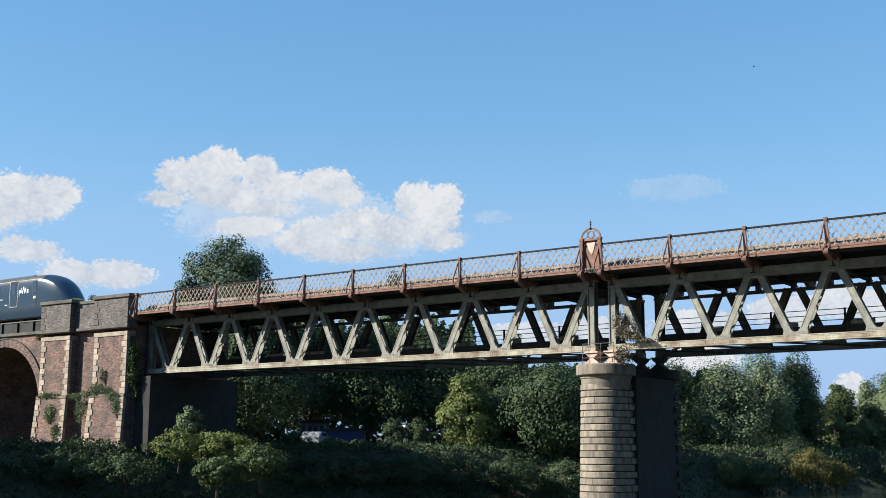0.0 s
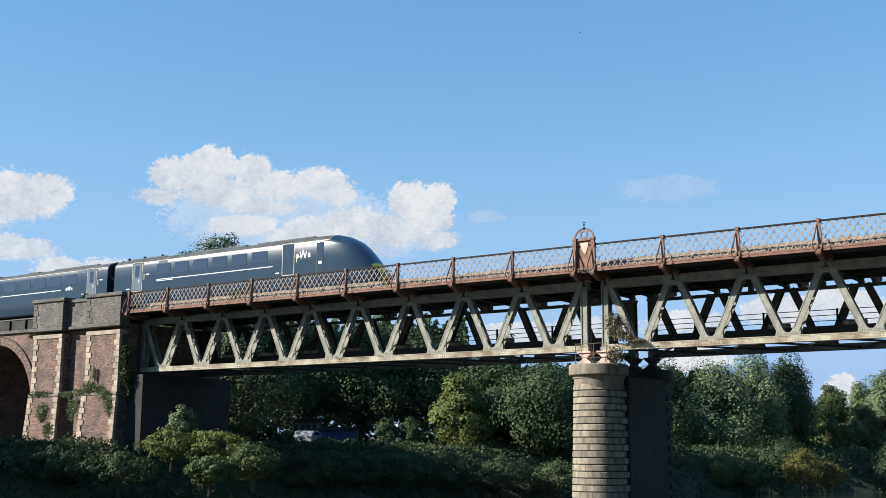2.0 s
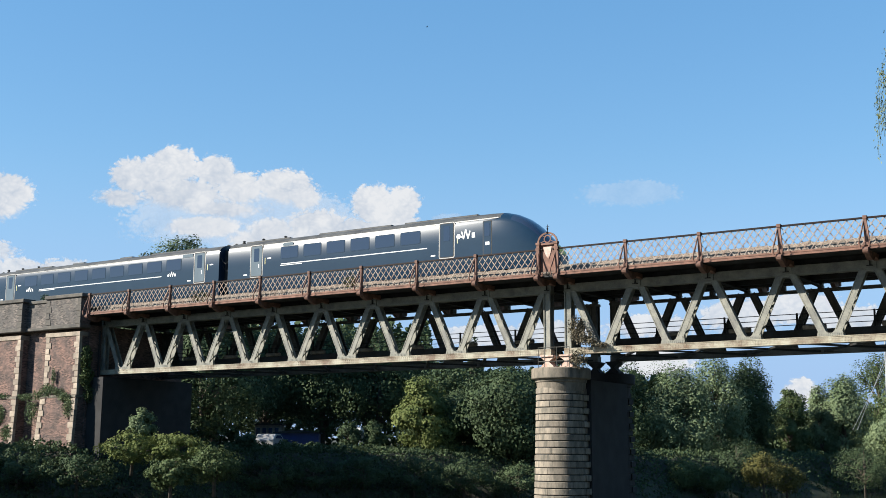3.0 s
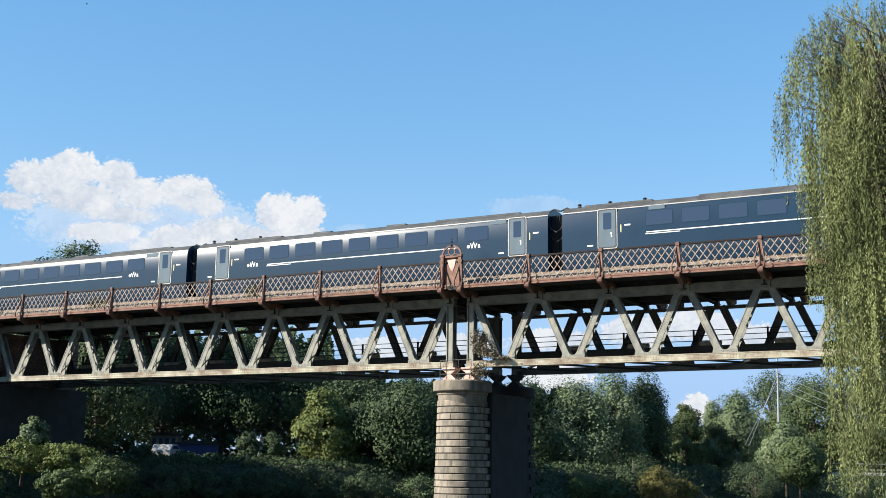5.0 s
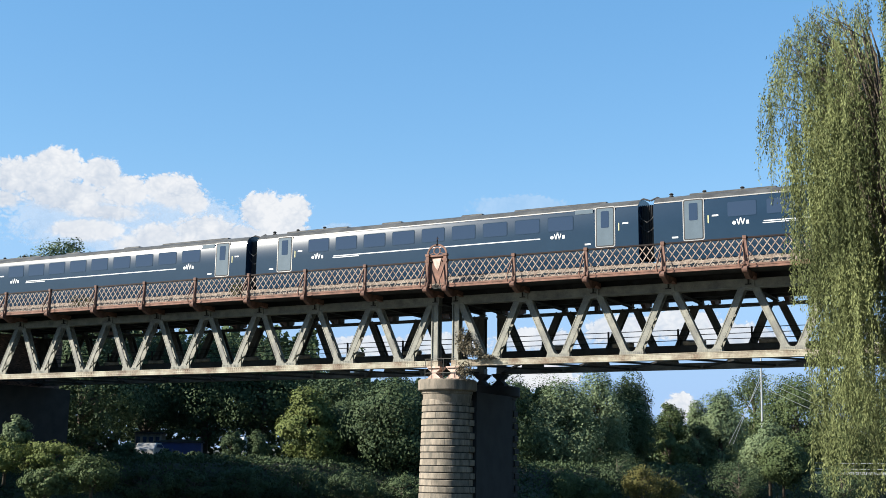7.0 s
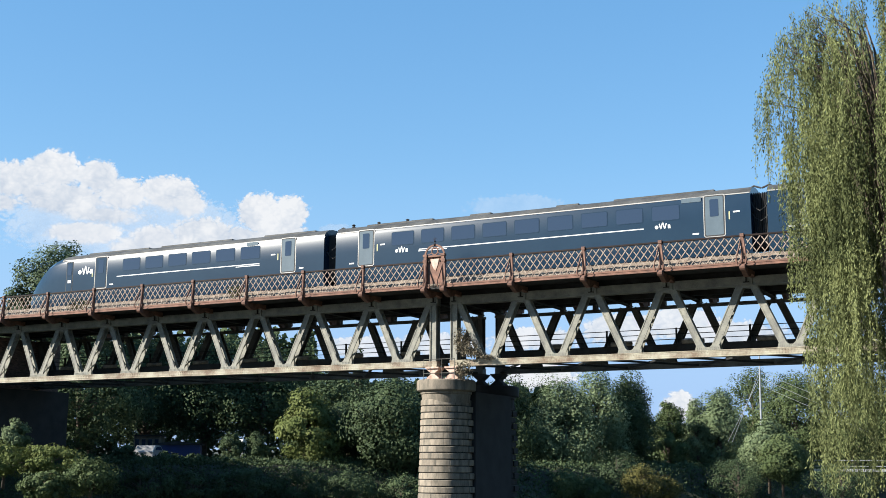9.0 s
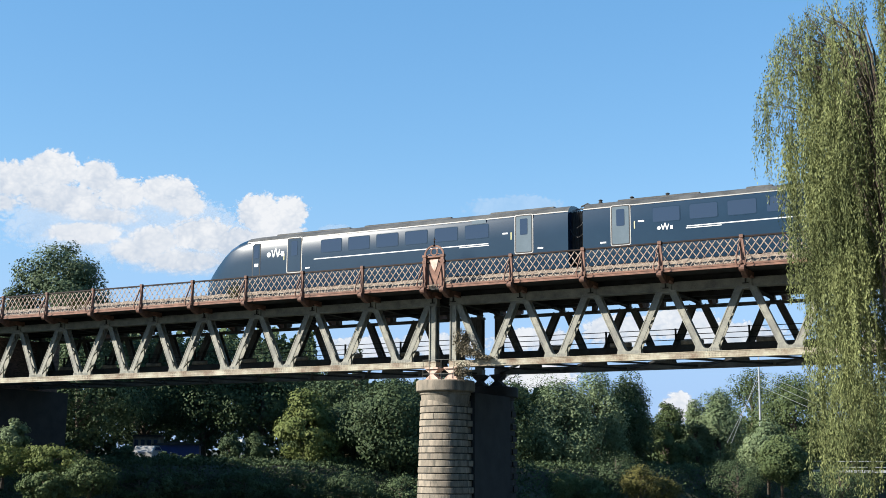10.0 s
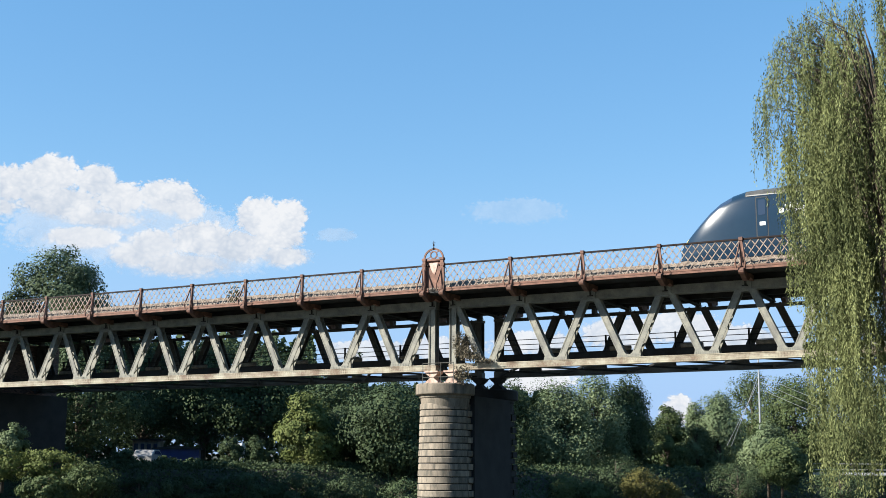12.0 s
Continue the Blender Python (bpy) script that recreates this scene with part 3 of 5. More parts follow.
def build_arch(y):
    """The small ornamental arch over the pier."""
    a = thing("parapet_arch", "rust red iron arch with a ring and finial", "ornament", "iron arches over the pier", "", BR @ pose(10.11, y, 0))
    for s in (-1, 1):
        bm = bmesh.new()
        box(bm, s * 0.56 - 0.10, s * 0.56 + 0.10, -0.12, 0.06, 13.9, 15.62)
        box(bm, s * 0.56 - 0.13, s * 0.56 + 0.13, -0.15, 0.08, 15.58, 15.72)
        part("pillar", bm, M_RUST, a, bevel=0.012)
    bm = bmesh.new()
    box(bm, -0.46, 0.46, -0.08, 0.04, 15.56, 15.66)
    part("lintel", bm, M_RUST, a)
    bm = bmesh.new()
    pts = [(0.60 * math.cos(t), 15.66 + 0.58 * math.sin(t)) for t in np.linspace(0, math.pi, 17)]
    for (x0, z0), (x1, z1) in zip(pts, pts[1:]):
        bar(bm, (x0, 0, z0), (x1, 0, z1), 0.10, 0.06, (0, 1, 0))
    part("arch_hoop", bm, M_RUST, a)
    bm = bmesh.new()
    pts = [(0.20 * math.cos(t), 15.90 + 0.20 * math.sin(t)) for t in np.linspace(0, 2 * math.pi, 17)]
    for (x0, z0), (x1, z1) in zip(pts, pts[1:]):
        bar(bm, (x0, 0, z0), (x1, 0, z1), 0.07, 0.05, (0, 1, 0))
    part("ring", bm, M_RUST, a)
    for s in (-1, 1):
        bm = bmesh.new()
        bar(bm, (s * 0.19, 0, 15.80), (s * 0.52, 0, 15.68), 0.04, 0.03, (0, 1, 0))
        part("scroll", bm, M_RUST, a)
        bm = bmesh.new()
        bar(bm, (s * 0.16, 0, 16.02), (s * 0.36, 0, 16.14), 0.04, 0.03, (0, 1, 0))
        part("scroll", bm, M_RUST, a)
    bm = bmesh.new()
    lathe(bm, [(0.05, 16.2), (0.09, 16.26), (0.03, 16.32), (0.022, 16.42), (0.06, 16.47), (0.022, 16.52), (0.018, 16.66), (0.004, 16.74)], n=10)
    box(bm, -0.10, 0.10, -0.012, 0.012, 16.58, 16.605)
    part("finial", bm, M_RAIL, a)
    bm = bmesh.new()
    plate(bm, [(-0.46, 14.05), (0.46, 14.05), (0.46, 15.56), (-0.46, 15.56)], 0.03, 0.06)
    part("back_panel", bm, M_RUST, a)
    bm = bmesh.new()
    plate(bm, [(-0.28, 15.46), (0.26, 15.46), (0.18, 15.10), (0.06, 14.78), (-0.06, 14.90), (-0.20, 15.16)], 0.0, 0.028)
    part("flaking_patch", bm, M_PINK, a, "pale flaking paint")


build_arch(0)
build_arch(10.35)

# ---------------------------------------------------------------- pier
def pier_column(y, label, stone):
    p = thing("bridge_pier", label, "bridge pier", "river pier columns", "", BR @ pose(9.62, y, 0))
    rnd = random.Random(4)
    z, k = -1.5, 0
    while z < 7.5:
        r = 1.54 - 0.022 * z
        ring = [(r - 0.10, z + 0.012), (r - 0.02, z + 0.016), (r, z + 0.04), (r - 0.01, z + 0.31), (r - 0.03, z + 0.335), (r - 0.10, z + 0.34)]
        turn = rnd.uniform(0, 1.0)
        cuts = [turn + 2 * math.pi * (q + rnd.uniform(-0.16, 0.16)) / 8 for q in range(8)]
        for a0, a1 in zip(cuts, cuts[1:] + [cuts[0] + 2 * math.pi]):
            bm, out = bmesh.new(), rnd.uniform(-0.012, 0.012)
            lathe(bm, [(rr + out, zz) for rr, zz in ring], -0.12, 0, 9, a0 + 0.002, a1 - 0.002)
            part("stone", bm, stone, p)
        # squared stone behind the rounded nose
        w = r * (1.03 if k % 2 else 0.95)
        bm = bmesh.new()
        box(bm, -w - 0.02, w - 0.10, 0.15, 0.75, z + 0.010, z + 0.340)
        part("corner_stone", bm, stone, p, bevel=0.02)
        z, k = z + 0.37, k + 1
    bm = bmesh.new()
    lathe(bm, [(1.50, -1.5), (1.31, 7.8)], -0.12, 0, 48)
    part("core", bm, M_SHADE_BLACK, p)
    bm = bmesh.new()
    lathe(bm, [(1.34, 7.55), (1.38, 7.80), (1.40, 8.02), (1.46, 8.06), (1.46, 8.18), (1.66, 8.24), (1.68, 8.28), (1.68, 8.78), (1.62, 8.84)], -0.05, 0, 72)
    part("cap", bm, stone, p, "weathered stone cap")
    for s in (-0.60, 0.62):
        bm = bmesh.new()
        box(bm, s - 0.42, s + 0.42, -0.72, 0.1, 8.84, 8.92)
        box(bm, s - 0.42, s + 0.42, -0.72, 0.1, 9.50, 9.585)
        prof = [(0.40, 8.92), (0.38, 8.98), (0.14, 9.17), (0.12, 9.21), (0.14, 9.25), (0.38, 9.44), (0.40, 9.50)]
        out = [(s + x, z) for x, z in prof] + [(s - x, z) for x, z in prof[::-1]]
        plate(bm, out, -0.62, 0.0)
        part("bearing", bm, M_PINK if stone is M_STONE else M_SHADE_BLACK, p, "hourglass iron bearing")
    return p


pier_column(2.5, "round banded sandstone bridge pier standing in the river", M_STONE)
# rear column and wall carry their shade as base colour
pier_column(8.5, "round banded stone bridge pier, coloured near black for shade", M_SHADE_BLACK)
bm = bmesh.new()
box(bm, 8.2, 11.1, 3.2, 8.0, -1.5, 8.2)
web = part("pier_wall", bm, M_SHADE_BLACK)
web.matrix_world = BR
tagged(web, "brick wall between the two pier columns, darkened for shade", "pier wall", kind="structure")

# ---------------------------------------------------------------- abutment and viaduct
def build_abutment():
    ab = thing("brick_abutment", "red brick viaduct abutment with cream stone quoins", "abutment", "", "structure", BR)
    E = EYE
    bm = bmesh.new()
    box(bm, -39.6, -28.6, 0.75, 10.2, -0.5, 9.1 + E)
    part("core_wall", bm, M_BRICK, ab)
    for x0, x1 in ((-32.5, -28.75), (-39.0, -35.5)):
        bm = bmesh.new()
        box(bm, x0, x1, 0.05, 0.80, 3.8 + E, 8.55 + E)
        part("pilaster", bm, M_BRICK, ab)
        bm = bmesh.new()
        a = [(x0 - 0.45, -0.25), (x1 + 0.05, -0.25), (x1 + 0.05, 0.8), (x0 - 0.45, 0.8)]
        b = [(x0 - 0.15, -0.05), (x1 + 0.02, -0.05), (x1 + 0.02, 0.8), (x0 - 0.15, 0.8)]
        va = [bm.verts.new((x, y, 2.5)) for x, y in a]
        vb = [bm.verts.new((x, y, 3.8 + E)) for x, y in b]
        bm.faces.new(va), bm.faces.new(vb)
        for i in range(4):
            bm.faces.new((va[i], va[(i + 1) % 4], vb[(i + 1) % 4], vb[i]))
        part("plinth", bm, M_BRICK, ab)
        bm = bmesh.new()
        box(bm, x0 - 0.20, x1 + 0.06, -0.10, 0.8, 3.75 + E, 3.95 + E)
        part("ledge", bm, M_STONE, ab, bevel=0.03)
        bm = bmesh.new()
        box(bm, x0 - 0.10, x1 + 0.05, -0.02, 0.78, 8.25 + E, 8.58 + E)
        part("stone_band", bm, M_QUOIN, ab, bevel=0.03)
        bm = bmesh.new()
        box(bm, x0 - 0.2, x1 + 0.25, -0.22, 0.8, 8.82 + E, 9.12 + E)
        part("string_course", bm, M_STONE_DARK, ab, bevel=0.05)
        bm = bmesh.new()
        box(bm, x0 - 0.05, x1 + 0.12, -0.12, 0.8, 9.12 + E, 11.10 + E)
        part("parapet_block", bm, M_BRICK_DARK, ab, bevel=0.02)
        bm = bmesh.new()
        box(bm, x0 - 0.2, x1 + 0.35, -0.25, 0.9, 11.10 + E, 11.38 + E)
        part("coping", bm, M_STONE_DARK, ab, bevel=0.04)
    bm = bmesh.new()
    box(bm, -35.5, -32.5, 0.20, 0.8, 8.86 + E, 9.1 + E)
    part("string_course", bm, M_STONE_DARK, ab, bevel=0.04)
    bm = bmesh.new()
    box(bm, -35.45, -32.55, 0.35, 0.8, 9.1 + E, 10.95 + E)
    part("parapet_block", bm, M_BRICK_DARK, ab)
    bm = bmesh.new()
    box(bm, -35.3, -32.7, 0.25, 0.9, 10.95 + E, 11.2 + E)
    part("coping", bm, M_STONE_DARK, ab, bevel=0.04)
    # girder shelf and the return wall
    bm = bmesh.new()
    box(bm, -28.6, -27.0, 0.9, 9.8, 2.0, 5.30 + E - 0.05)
    # the return wall's shade is set as its colour
    part("girder_shelf", bm, M_SHADE_BLACK, ab)
    # quoins
    long_q, short_q = bmesh.new(), bmesh.new()
    box(long_q, 0, 0.62, 0, 0.25, 0.012, 0.43)
    box(short_q, 0, 0.42, 0, 0.25, 0.012, 0.43)
    q = (mesh_of("quoin", long_q, M_QUOIN, bevel=0.02), mesh_of("quoin", short_q, M_QUOIN, bevel=0.02))
    wid = (0.62, 0.42)
    dq = []
    for w in wid:
        bm = bmesh.new()
        box(bm, 0, w, 0, 0.25, 0.012, 0.45)
        dq.append(mesh_of("quoin", bm, M_STONE_DARK, bevel=0.02))
    qd = tuple(dq)
    for x0, x1 in ((-32.5, -28.75), (-39.0, -35.5)):
        for k in range(10):
            z = 3.95 + E + k * 0.432
            i = k % 2
            part("quoin", q[i], None, ab).location = (x0 - 0.02, 0.0, z)
            part("quoin", q[i], None, ab).location = (x1 + 0.03 - wid[i], 0.0, z)
        for k in range(4):
            z = 9.14 + E + k * 0.47
            i = k % 2
            part("quoin", qd[i], None, ab).location = (x0 - 0.06, -0.15, z)
            part("quoin", qd[i], None, ab).location = (x1 + 0.14 - wid[i], -0.15, z)
        for k in range(9):
            z = -0.2 + E + k * 0.435
            i = k % 2
            part("quoin", q[i], None, ab).location = (x0 - 0.42 + 0.030 * k, -0.27 + 0.02 * k, z)
            part("quoin", q[i], None, ab).location = (x1 + 0.07 - wid[i], -0.27 + 0.02 * k, z)


def build_viaduct():
    vd = thing("brick_viaduct", "red brick railway viaduct arch with a brick ring", "viaduct", "", "structure", BR)
    E = EYE
    cx, cz, r = -44.6, 3.1 + E, 5.05
    bm = bmesh.new()
    arc = [(cx + r * math.cos(t), cz + r * math.sin(t)) for t in np.linspace(0, math.pi, 25)]
    out = [(-39.0, 2.0), (-39.0, 9.0 + E), (-51.5, 9.0 + E), (-51.5, 2.0), (arc[-1][0], 2.0)] + arc[::-1] + [(arc[0][0], 2.0)]
    plate(bm, out, 0.55, 10.0)
    part("spandrel_wall", bm, M_BRICK, vd)
    n = 30
    for k in range(n):
        t0, t1 = math.pi * k / n, math.pi * (k + 1) / n - 0.006
        bm = bmesh.new()
        plate(bm, [(cx + rr * math.cos(t), cz + rr * math.sin(t)) for rr, t in ((r - 0.02, t0), (r + 0.62, t0), (r + 0.62, t1), (r - 0.02, t1))], 0.46, 0.9)
        part("voussoir", bm, M_BRICK, vd)
    bm = bmesh.new()
    plate(bm, [(cx + rr * math.cos(t), cz + rr * math.sin(t)) for rr, t in [(r + 0.62, t) for t in np.linspace(0, math.pi, 25)] + [(r + 0.70, t) for t in np.linspace(math.pi, 0, 25)]], 0.40, 0.9)
    part("hood_mould", bm, M_STONE_DARK, vd)
    bm = bmesh.new()
    box(bm, -90, -39.0, 0.35, 0.9, 8.95 + E, 9.2 + E)
    part("string_course", bm, M_STONE_DARK, vd, bevel=0.03)
    bm = bmesh.new()
    box(bm, -90, -51.5, 0.55, 10.0, 2.0, 9.0 + E)
    part("far_wall", bm, M_BRICK, vd)
    bm = bmesh.new()
    box(bm, -90, -39.0, 0.9, 10, 9.0 + E, 9.9 + E)
    part("track_bed", bm, M_STONE_DARK, vd)
    bm = bmesh.new()
    box(bm, -90, -39.0, 0.56, 0.70, 9.2 + E, 10.05 + E)
    part("plate_parapet", bm, M_DECK, vd)
    bm = bmesh.new()
    box(bm, -90, -39.0, 0.5, 0.78, 10.05 + E, 10.13 + E)
    part("parapet_rail", bm, M_FAR, vd, "dull grey capping rail")
    for k in range(14):
        bm = bmesh.new()
        x = -40.9 - 2.1 * k
        box(bm, x - 0.05, x + 0.05, 0.42, 0.56, 9.2 + E, 10.03 + E)
        part("parapet_stiffener", bm, M_DECK, vd)


build_abutment()
build_viaduct()
# far end of the bridge, hidden behind the willow
bm = bmesh.new()
box(bm, X_END2 + 0.1, X_END2 + 30, 0.0, 10.3, -1, 14.1)
eb = part("east_abutment", bm, M_BRICK)
eb.matrix_world = BR
tagged(eb, "red brick bridge abutment at the river's edge", "abutment", kind="structure")
# ---------------------------------------------------------------- train
TRACK_Y, SPEED = 3.45, 16.06
PROFILE = [(-1.22, 0.22), (-1.33, 0.75), (-1.35, 1.2), (-1.35, 2.1), (-1.35, 3.12), (-1.28, 3.36), (-1.12, 3.58), (-0.80, 3.75), (-0.40, 3.83), (0, 3.85)]
PROFILE = PROFILE + [(-y, z) for y, z in PROFILE[-2::-1]]


def shell(sections, pick, mat, name, grow=0.0):
    """The part of the lofted car body whose faces pick(section, segment) chooses."""
    bm = bmesh.new()
    rows = []
    for x, top, width in sections:
        row = []
        for y, z in PROFILE:
            zz = 0.22 + (z - 0.22) * (top - 0.22) / 3.63
            row.append(Vector((x, y * width, zz)))
        rows.append(row)
    n = len(PROFILE)
    made = {}
    def vert(i, j):
        if (i, j) not in made:
            c = Vector((rows[i][j].x, 0, 1.6))
            out = rows[i][j] - c
            made[i, j] = bm.verts.new(rows[i][j] + out.normalized() * grow + Vector((grow, 0, 0)))
        return made[i, j]
    for i in range(len(rows) - 1):
        for j in range(n - 1):
            if pick(i, j):
                bm.faces.new((vert(i, j), vert(i, j + 1), vert(i + 1, j + 1), vert(i + 1, j)))
    return mesh_of(name, bm, mat, True)


def panel_mesh(name, w, h, mat, r=0.08, depth=0.012):
    """A thin rounded panel on the car's side, centred, facing -y."""
    bm = bmesh.new()
    out = []
    for cx, cz, a in ((w / 2 - r, h / 2 - r, 0), (-w / 2 + r, h / 2 - r, 90), (-w / 2 + r, -h / 2 + r, 180), (w / 2 - r, -h / 2 + r, 270)):
        for k in range(4):
            t = radians(a + 30 * k)
            out.append((cx + r * math.cos(t), cz + r * math.sin(t)))
    plate(bm, out, -depth, 0.02)
    return mesh_of(name, bm, mat)


W_PANE = panel_mesh("window", 1.46, 0.76, M_GLASS)
W_RIM = panel_mesh("window_surround", 1.54, 0.84, M_TRAIN, 0.1, 0.006)
D_SEAL = panel_mesh("door_seal", 1.06, 2.16, M_RUBBER, 0.1, 0.006)
D_RIM = panel_mesh("door_surround", 1.14, 2.24, M_SILVER, 0.12, 0.003)
D_LEAF = panel_mesh("door", 0.94, 2.04, M_DOOR, 0.08, 0.014)
D_LEAF_DARK = panel_mesh("door", 0.94, 2.04, M_TRAIN, 0.08, 0.014)
D_PANE = panel_mesh("door_window", 0.46, 0.92, M_GLASS, 0.06, 0.022)
BAR_H = panel_mesh("lettering", 0.34, 0.085, M_WHITE, 0.02, 0.008)
BAR_V = panel_mesh("handrail_strip", 0.06, 0.42, M_PALE, 0.02, 0.01)


def mark_mesh(k):
    """The operator's white mark as plain shapes: a disc, a zigzag and a block."""
    bm = bmesh.new()
    zig = [(-0.28, 0.26), (-0.16, -0.16), (-0.02, 0.36), (0.13, -0.16), (0.26, 0.26)]
    for a, b in zip(zig, zig[1:]):
        bar(bm, (a[0] * k, -0.006, a[1] * k), (b[0] * k, -0.006, b[1] * k), 0.012, 0.075 * k, (1, 0, 0.001))
    plate(bm, [((-0.48 + 0.14 * math.cos(t)) * k, 0.14 * math.sin(t) * k) for t in np.linspace(0, 2 * math.pi, 13)[:-1]], -0.012, 0.0)
    plate(bm, [(0.37 * k, -0.14 * k), (0.58 * k, -0.14 * k), (0.55 * k, 0.14 * k), (0.37 * k, 0.14 * k)], -0.012, 0.0)
    return mesh_of("white_mark", bm, M_WHITE)


MARK, MARK_BIG = mark_mesh(0.72), mark_mesh(1.12)


def sided(name, me, parent, x, z, both=True, sub=()):
    """Sets a side panel, with panels on it, on the near side of a car, and on the far side too."""
    for s in ((-1, 1) if both else (-1,)):
        ob = part(name, me, None, parent)
        ob.matrix_basis = pose(x, 1.352 * s, z, 0, 0, 0 if s < 0 else 180)
        for nm, m2, dx, dz in sub:
            part(nm, m2, None, ob).location = (dx, 0, dz)


def bogie_mesh():
    bm = bmesh.new()
    for y in (-0.95, 0.83):
        box(bm, -1.7, 1.7, y, y + 0.12, 0.35, 0.62)
    box(bm, -0.3, 0.3, -0.9, 0.9, 0.4, 0.7)
    for x in (-1.3, 1.3):
        for y in (-0.76, 0.66):
            ring = [(x + 0.42 * math.cos(t), 0.42 + 0.42 * math.sin(t)) for t in np.linspace(0, 2 * math.pi, 17)[:-1]]
            plate(bm, ring, y, y + 0.10)
    return mesh_of("bogie", bm, M_RUBBER)


BOGIE = bogie_mesh()


def carriage(end, label):
    c = thing("railway_carriage", label, "train carriage", "carriages of the passing train")
    if end:
        sec = [(0.45, 3.85, 1.0), (0.9, 3.85, 1.0), (6, 3.85, 1), (12, 3.85, 1), (18, 3.85, 1), (21.6, 3.85, 1.0), (22.4, 3.81, 0.99), (23.1, 3.63, 0.965), (23.75, 3.32, 0.92), (24.3, 2.90, 0.86), (24.8, 2.40, 0.775), (25.2, 1.99, 0.68), (25.55, 1.62, 0.57), (25.85, 1.29, 0.45), (26.05, 0.98, 0.33)]
    else:
        sec = [(0.42, 3.85, 1.0), (0.9, 3.85, 1.0), (6, 3.85, 1), (12, 3.85, 1), (18, 3.85, 1), (25.1, 3.85, 1), (25.58, 3.85, 1.0)]
    last = len(sec) - 1
    roof = lambda i, j: 5 <= j <= 12 and (not end or i < 6)
    screen = lambda i, j: end and 5 <= j <= 12 and 7 <= i <= 11
    nose = lambda i, j: end and 5 <= j <= 12 and i >= 12
    part("body", shell(sec, lambda i, j: not roof(i, j) and not nose(i, j) and not screen(i, j), M_TRAIN, "body"), None, c)
    for i, nm in ((0, "end_wall"), (last, "end_wall")):
        x, top, width = sec[i]
        bm = bmesh.new()
        bm.faces.new([bm.verts.new((x, y * width, 0.22 + (z - 0.22) * (top - 0.22) / 3.63)) for y, z in PROFILE])
        part(nm, bm, M_TRAIN, c)
    part("roof", shell(sec, roof, M_TRAIN_ROOF, "roof"), None, c, "grey roof")
    if end:
        part("windscreen", shell(sec, screen, M_GLASS, "windscreen"), None, c, "dark glass windscreen")
        part("nose_panel", shell(sec, nose, M_YELLOW, "nose_panel"), None, c, "yellow warning panel")
    for s in (-1, 1):
        bm = bmesh.new()
        box(bm, 0.45, 22.3 if end else 25.55, s * 1.285 - 0.02, s * 1.285 + 0.02, 3.34, 3.395)
        part("cantrail_strip", bm, M_SILVER, c, "thin pale strip under the roof")
    xs = [5.3 + 1.98 * k + 0.73 for k in range(6)] if end else [4.38 + 2.0 * k + 0.73 for k in range(9)]
    for x in xs:
        sided("window_surround", W_RIM, c, x, 2.68, sub=(("window", W_PANE, 0, 0),))
    for x in ((3.1, 18.65) if end else (2.58, 23.70)):
        sided("door_surround", D_RIM, c, x, 2.30, sub=(("door", D_LEAF_DARK if x == 18.65 else D_LEAF, 0, 0), ("door_window", D_PANE, 0, 0.42), ("door_seal", D_SEAL, 0, 0)))
        sided("handrail_strip", BAR_V, c, x + 0.78, 2.25)
        sided("lettering", BAR_H, c, x - 1.0, 1.42)
        sided("lettering", BAR_H, c, x + 1.15, 2.42)
    if end:
        sided("cab_door", panel_mesh("cab_door", 0.62, 2.1, M_RUBBER, 0.06, 0.006), c, 21.55, 2.2, sub=(("cab_door_leaf", panel_mesh("cab_door_leaf", 0.52, 2.0, M_TRAIN, 0.06, 0.014), 0, 0), ("cab_door_window", panel_mesh("cab_door_window", 0.36, 0.8, M_GLASS, 0.05, 0.022), 0, 0.5), ("lettering", panel_mesh("lettering", 0.3, 0.2, M_WHITE, 0.03, 0.024), 0.02, -0.35)))
        sided("white_mark", MARK_BIG, c, 20.05, 2.45)
        sided("destination_sign", panel_mesh("destination_sign", 0.9, 0.22, M_DOOR, 0.03), c, 5.9, 3.24)
    else:
        sided("white_mark", MARK, c, 20.95, 1.95)
        sided("white_mark", MARK, c, 5.05, 1.95)
        sided("destination_sign", panel_mesh("destination_sign", 1.05, 0.24, M_DOOR, 0.03), c, 22.5, 3.24)
    a, b = (5.3, 17.2) if end else (6.2, 19.9)
    sided("stripe", panel_mesh("stripe", b - a, 0.055, M_WHITE, 0.02, 0.006), c, (a + b) / 2, 1.93)
    sided("stripe", panel_mesh("stripe", 1.9, 0.045, M_WHITE, 0.02, 0.006), c, a + 0.9, 1.83)
    # roof gear
    for x0, x1 in (((1.5, 5.5), (8, 14), (15, 20.5)) if end else ((2.2, 6.8), (9.2, 10.6), (14.6, 16.0), (18.0, 23.6))):
        bm = bmesh.new()
        box(bm, x0, x1, -0.72, 0.72, 3.68, 3.865)
        part("roof_pod", bm, M_TRAIN_ROOF, c, bevel=0.05)
    for x in (1.2, 3.0, 5.0):
        bm = bmesh.new()
        lathe(bm, [(0.10, 3.74), (0.13, 3.82), (0.07, 3.88), (0.13, 3.94), (0.05, 4.0)], x, -0.6, 10)
        part("insulator", bm, M_RUBBER, c)
    bm = bmesh.new()
    box(bm, 0.5, 22.5 if end else 25.5, -1.15, 1.15, 0.18, 0.8)
    part("underframe", bm, M_RUBBER, c)
    for x in (4.6, 20.4):
        part("bogie", BOGIE, None, c).location.x = x
    # gangway at the inner end, with cables
    ends = ((0.0, -1),) if end else ((0.0, -1), (26.0, 1))
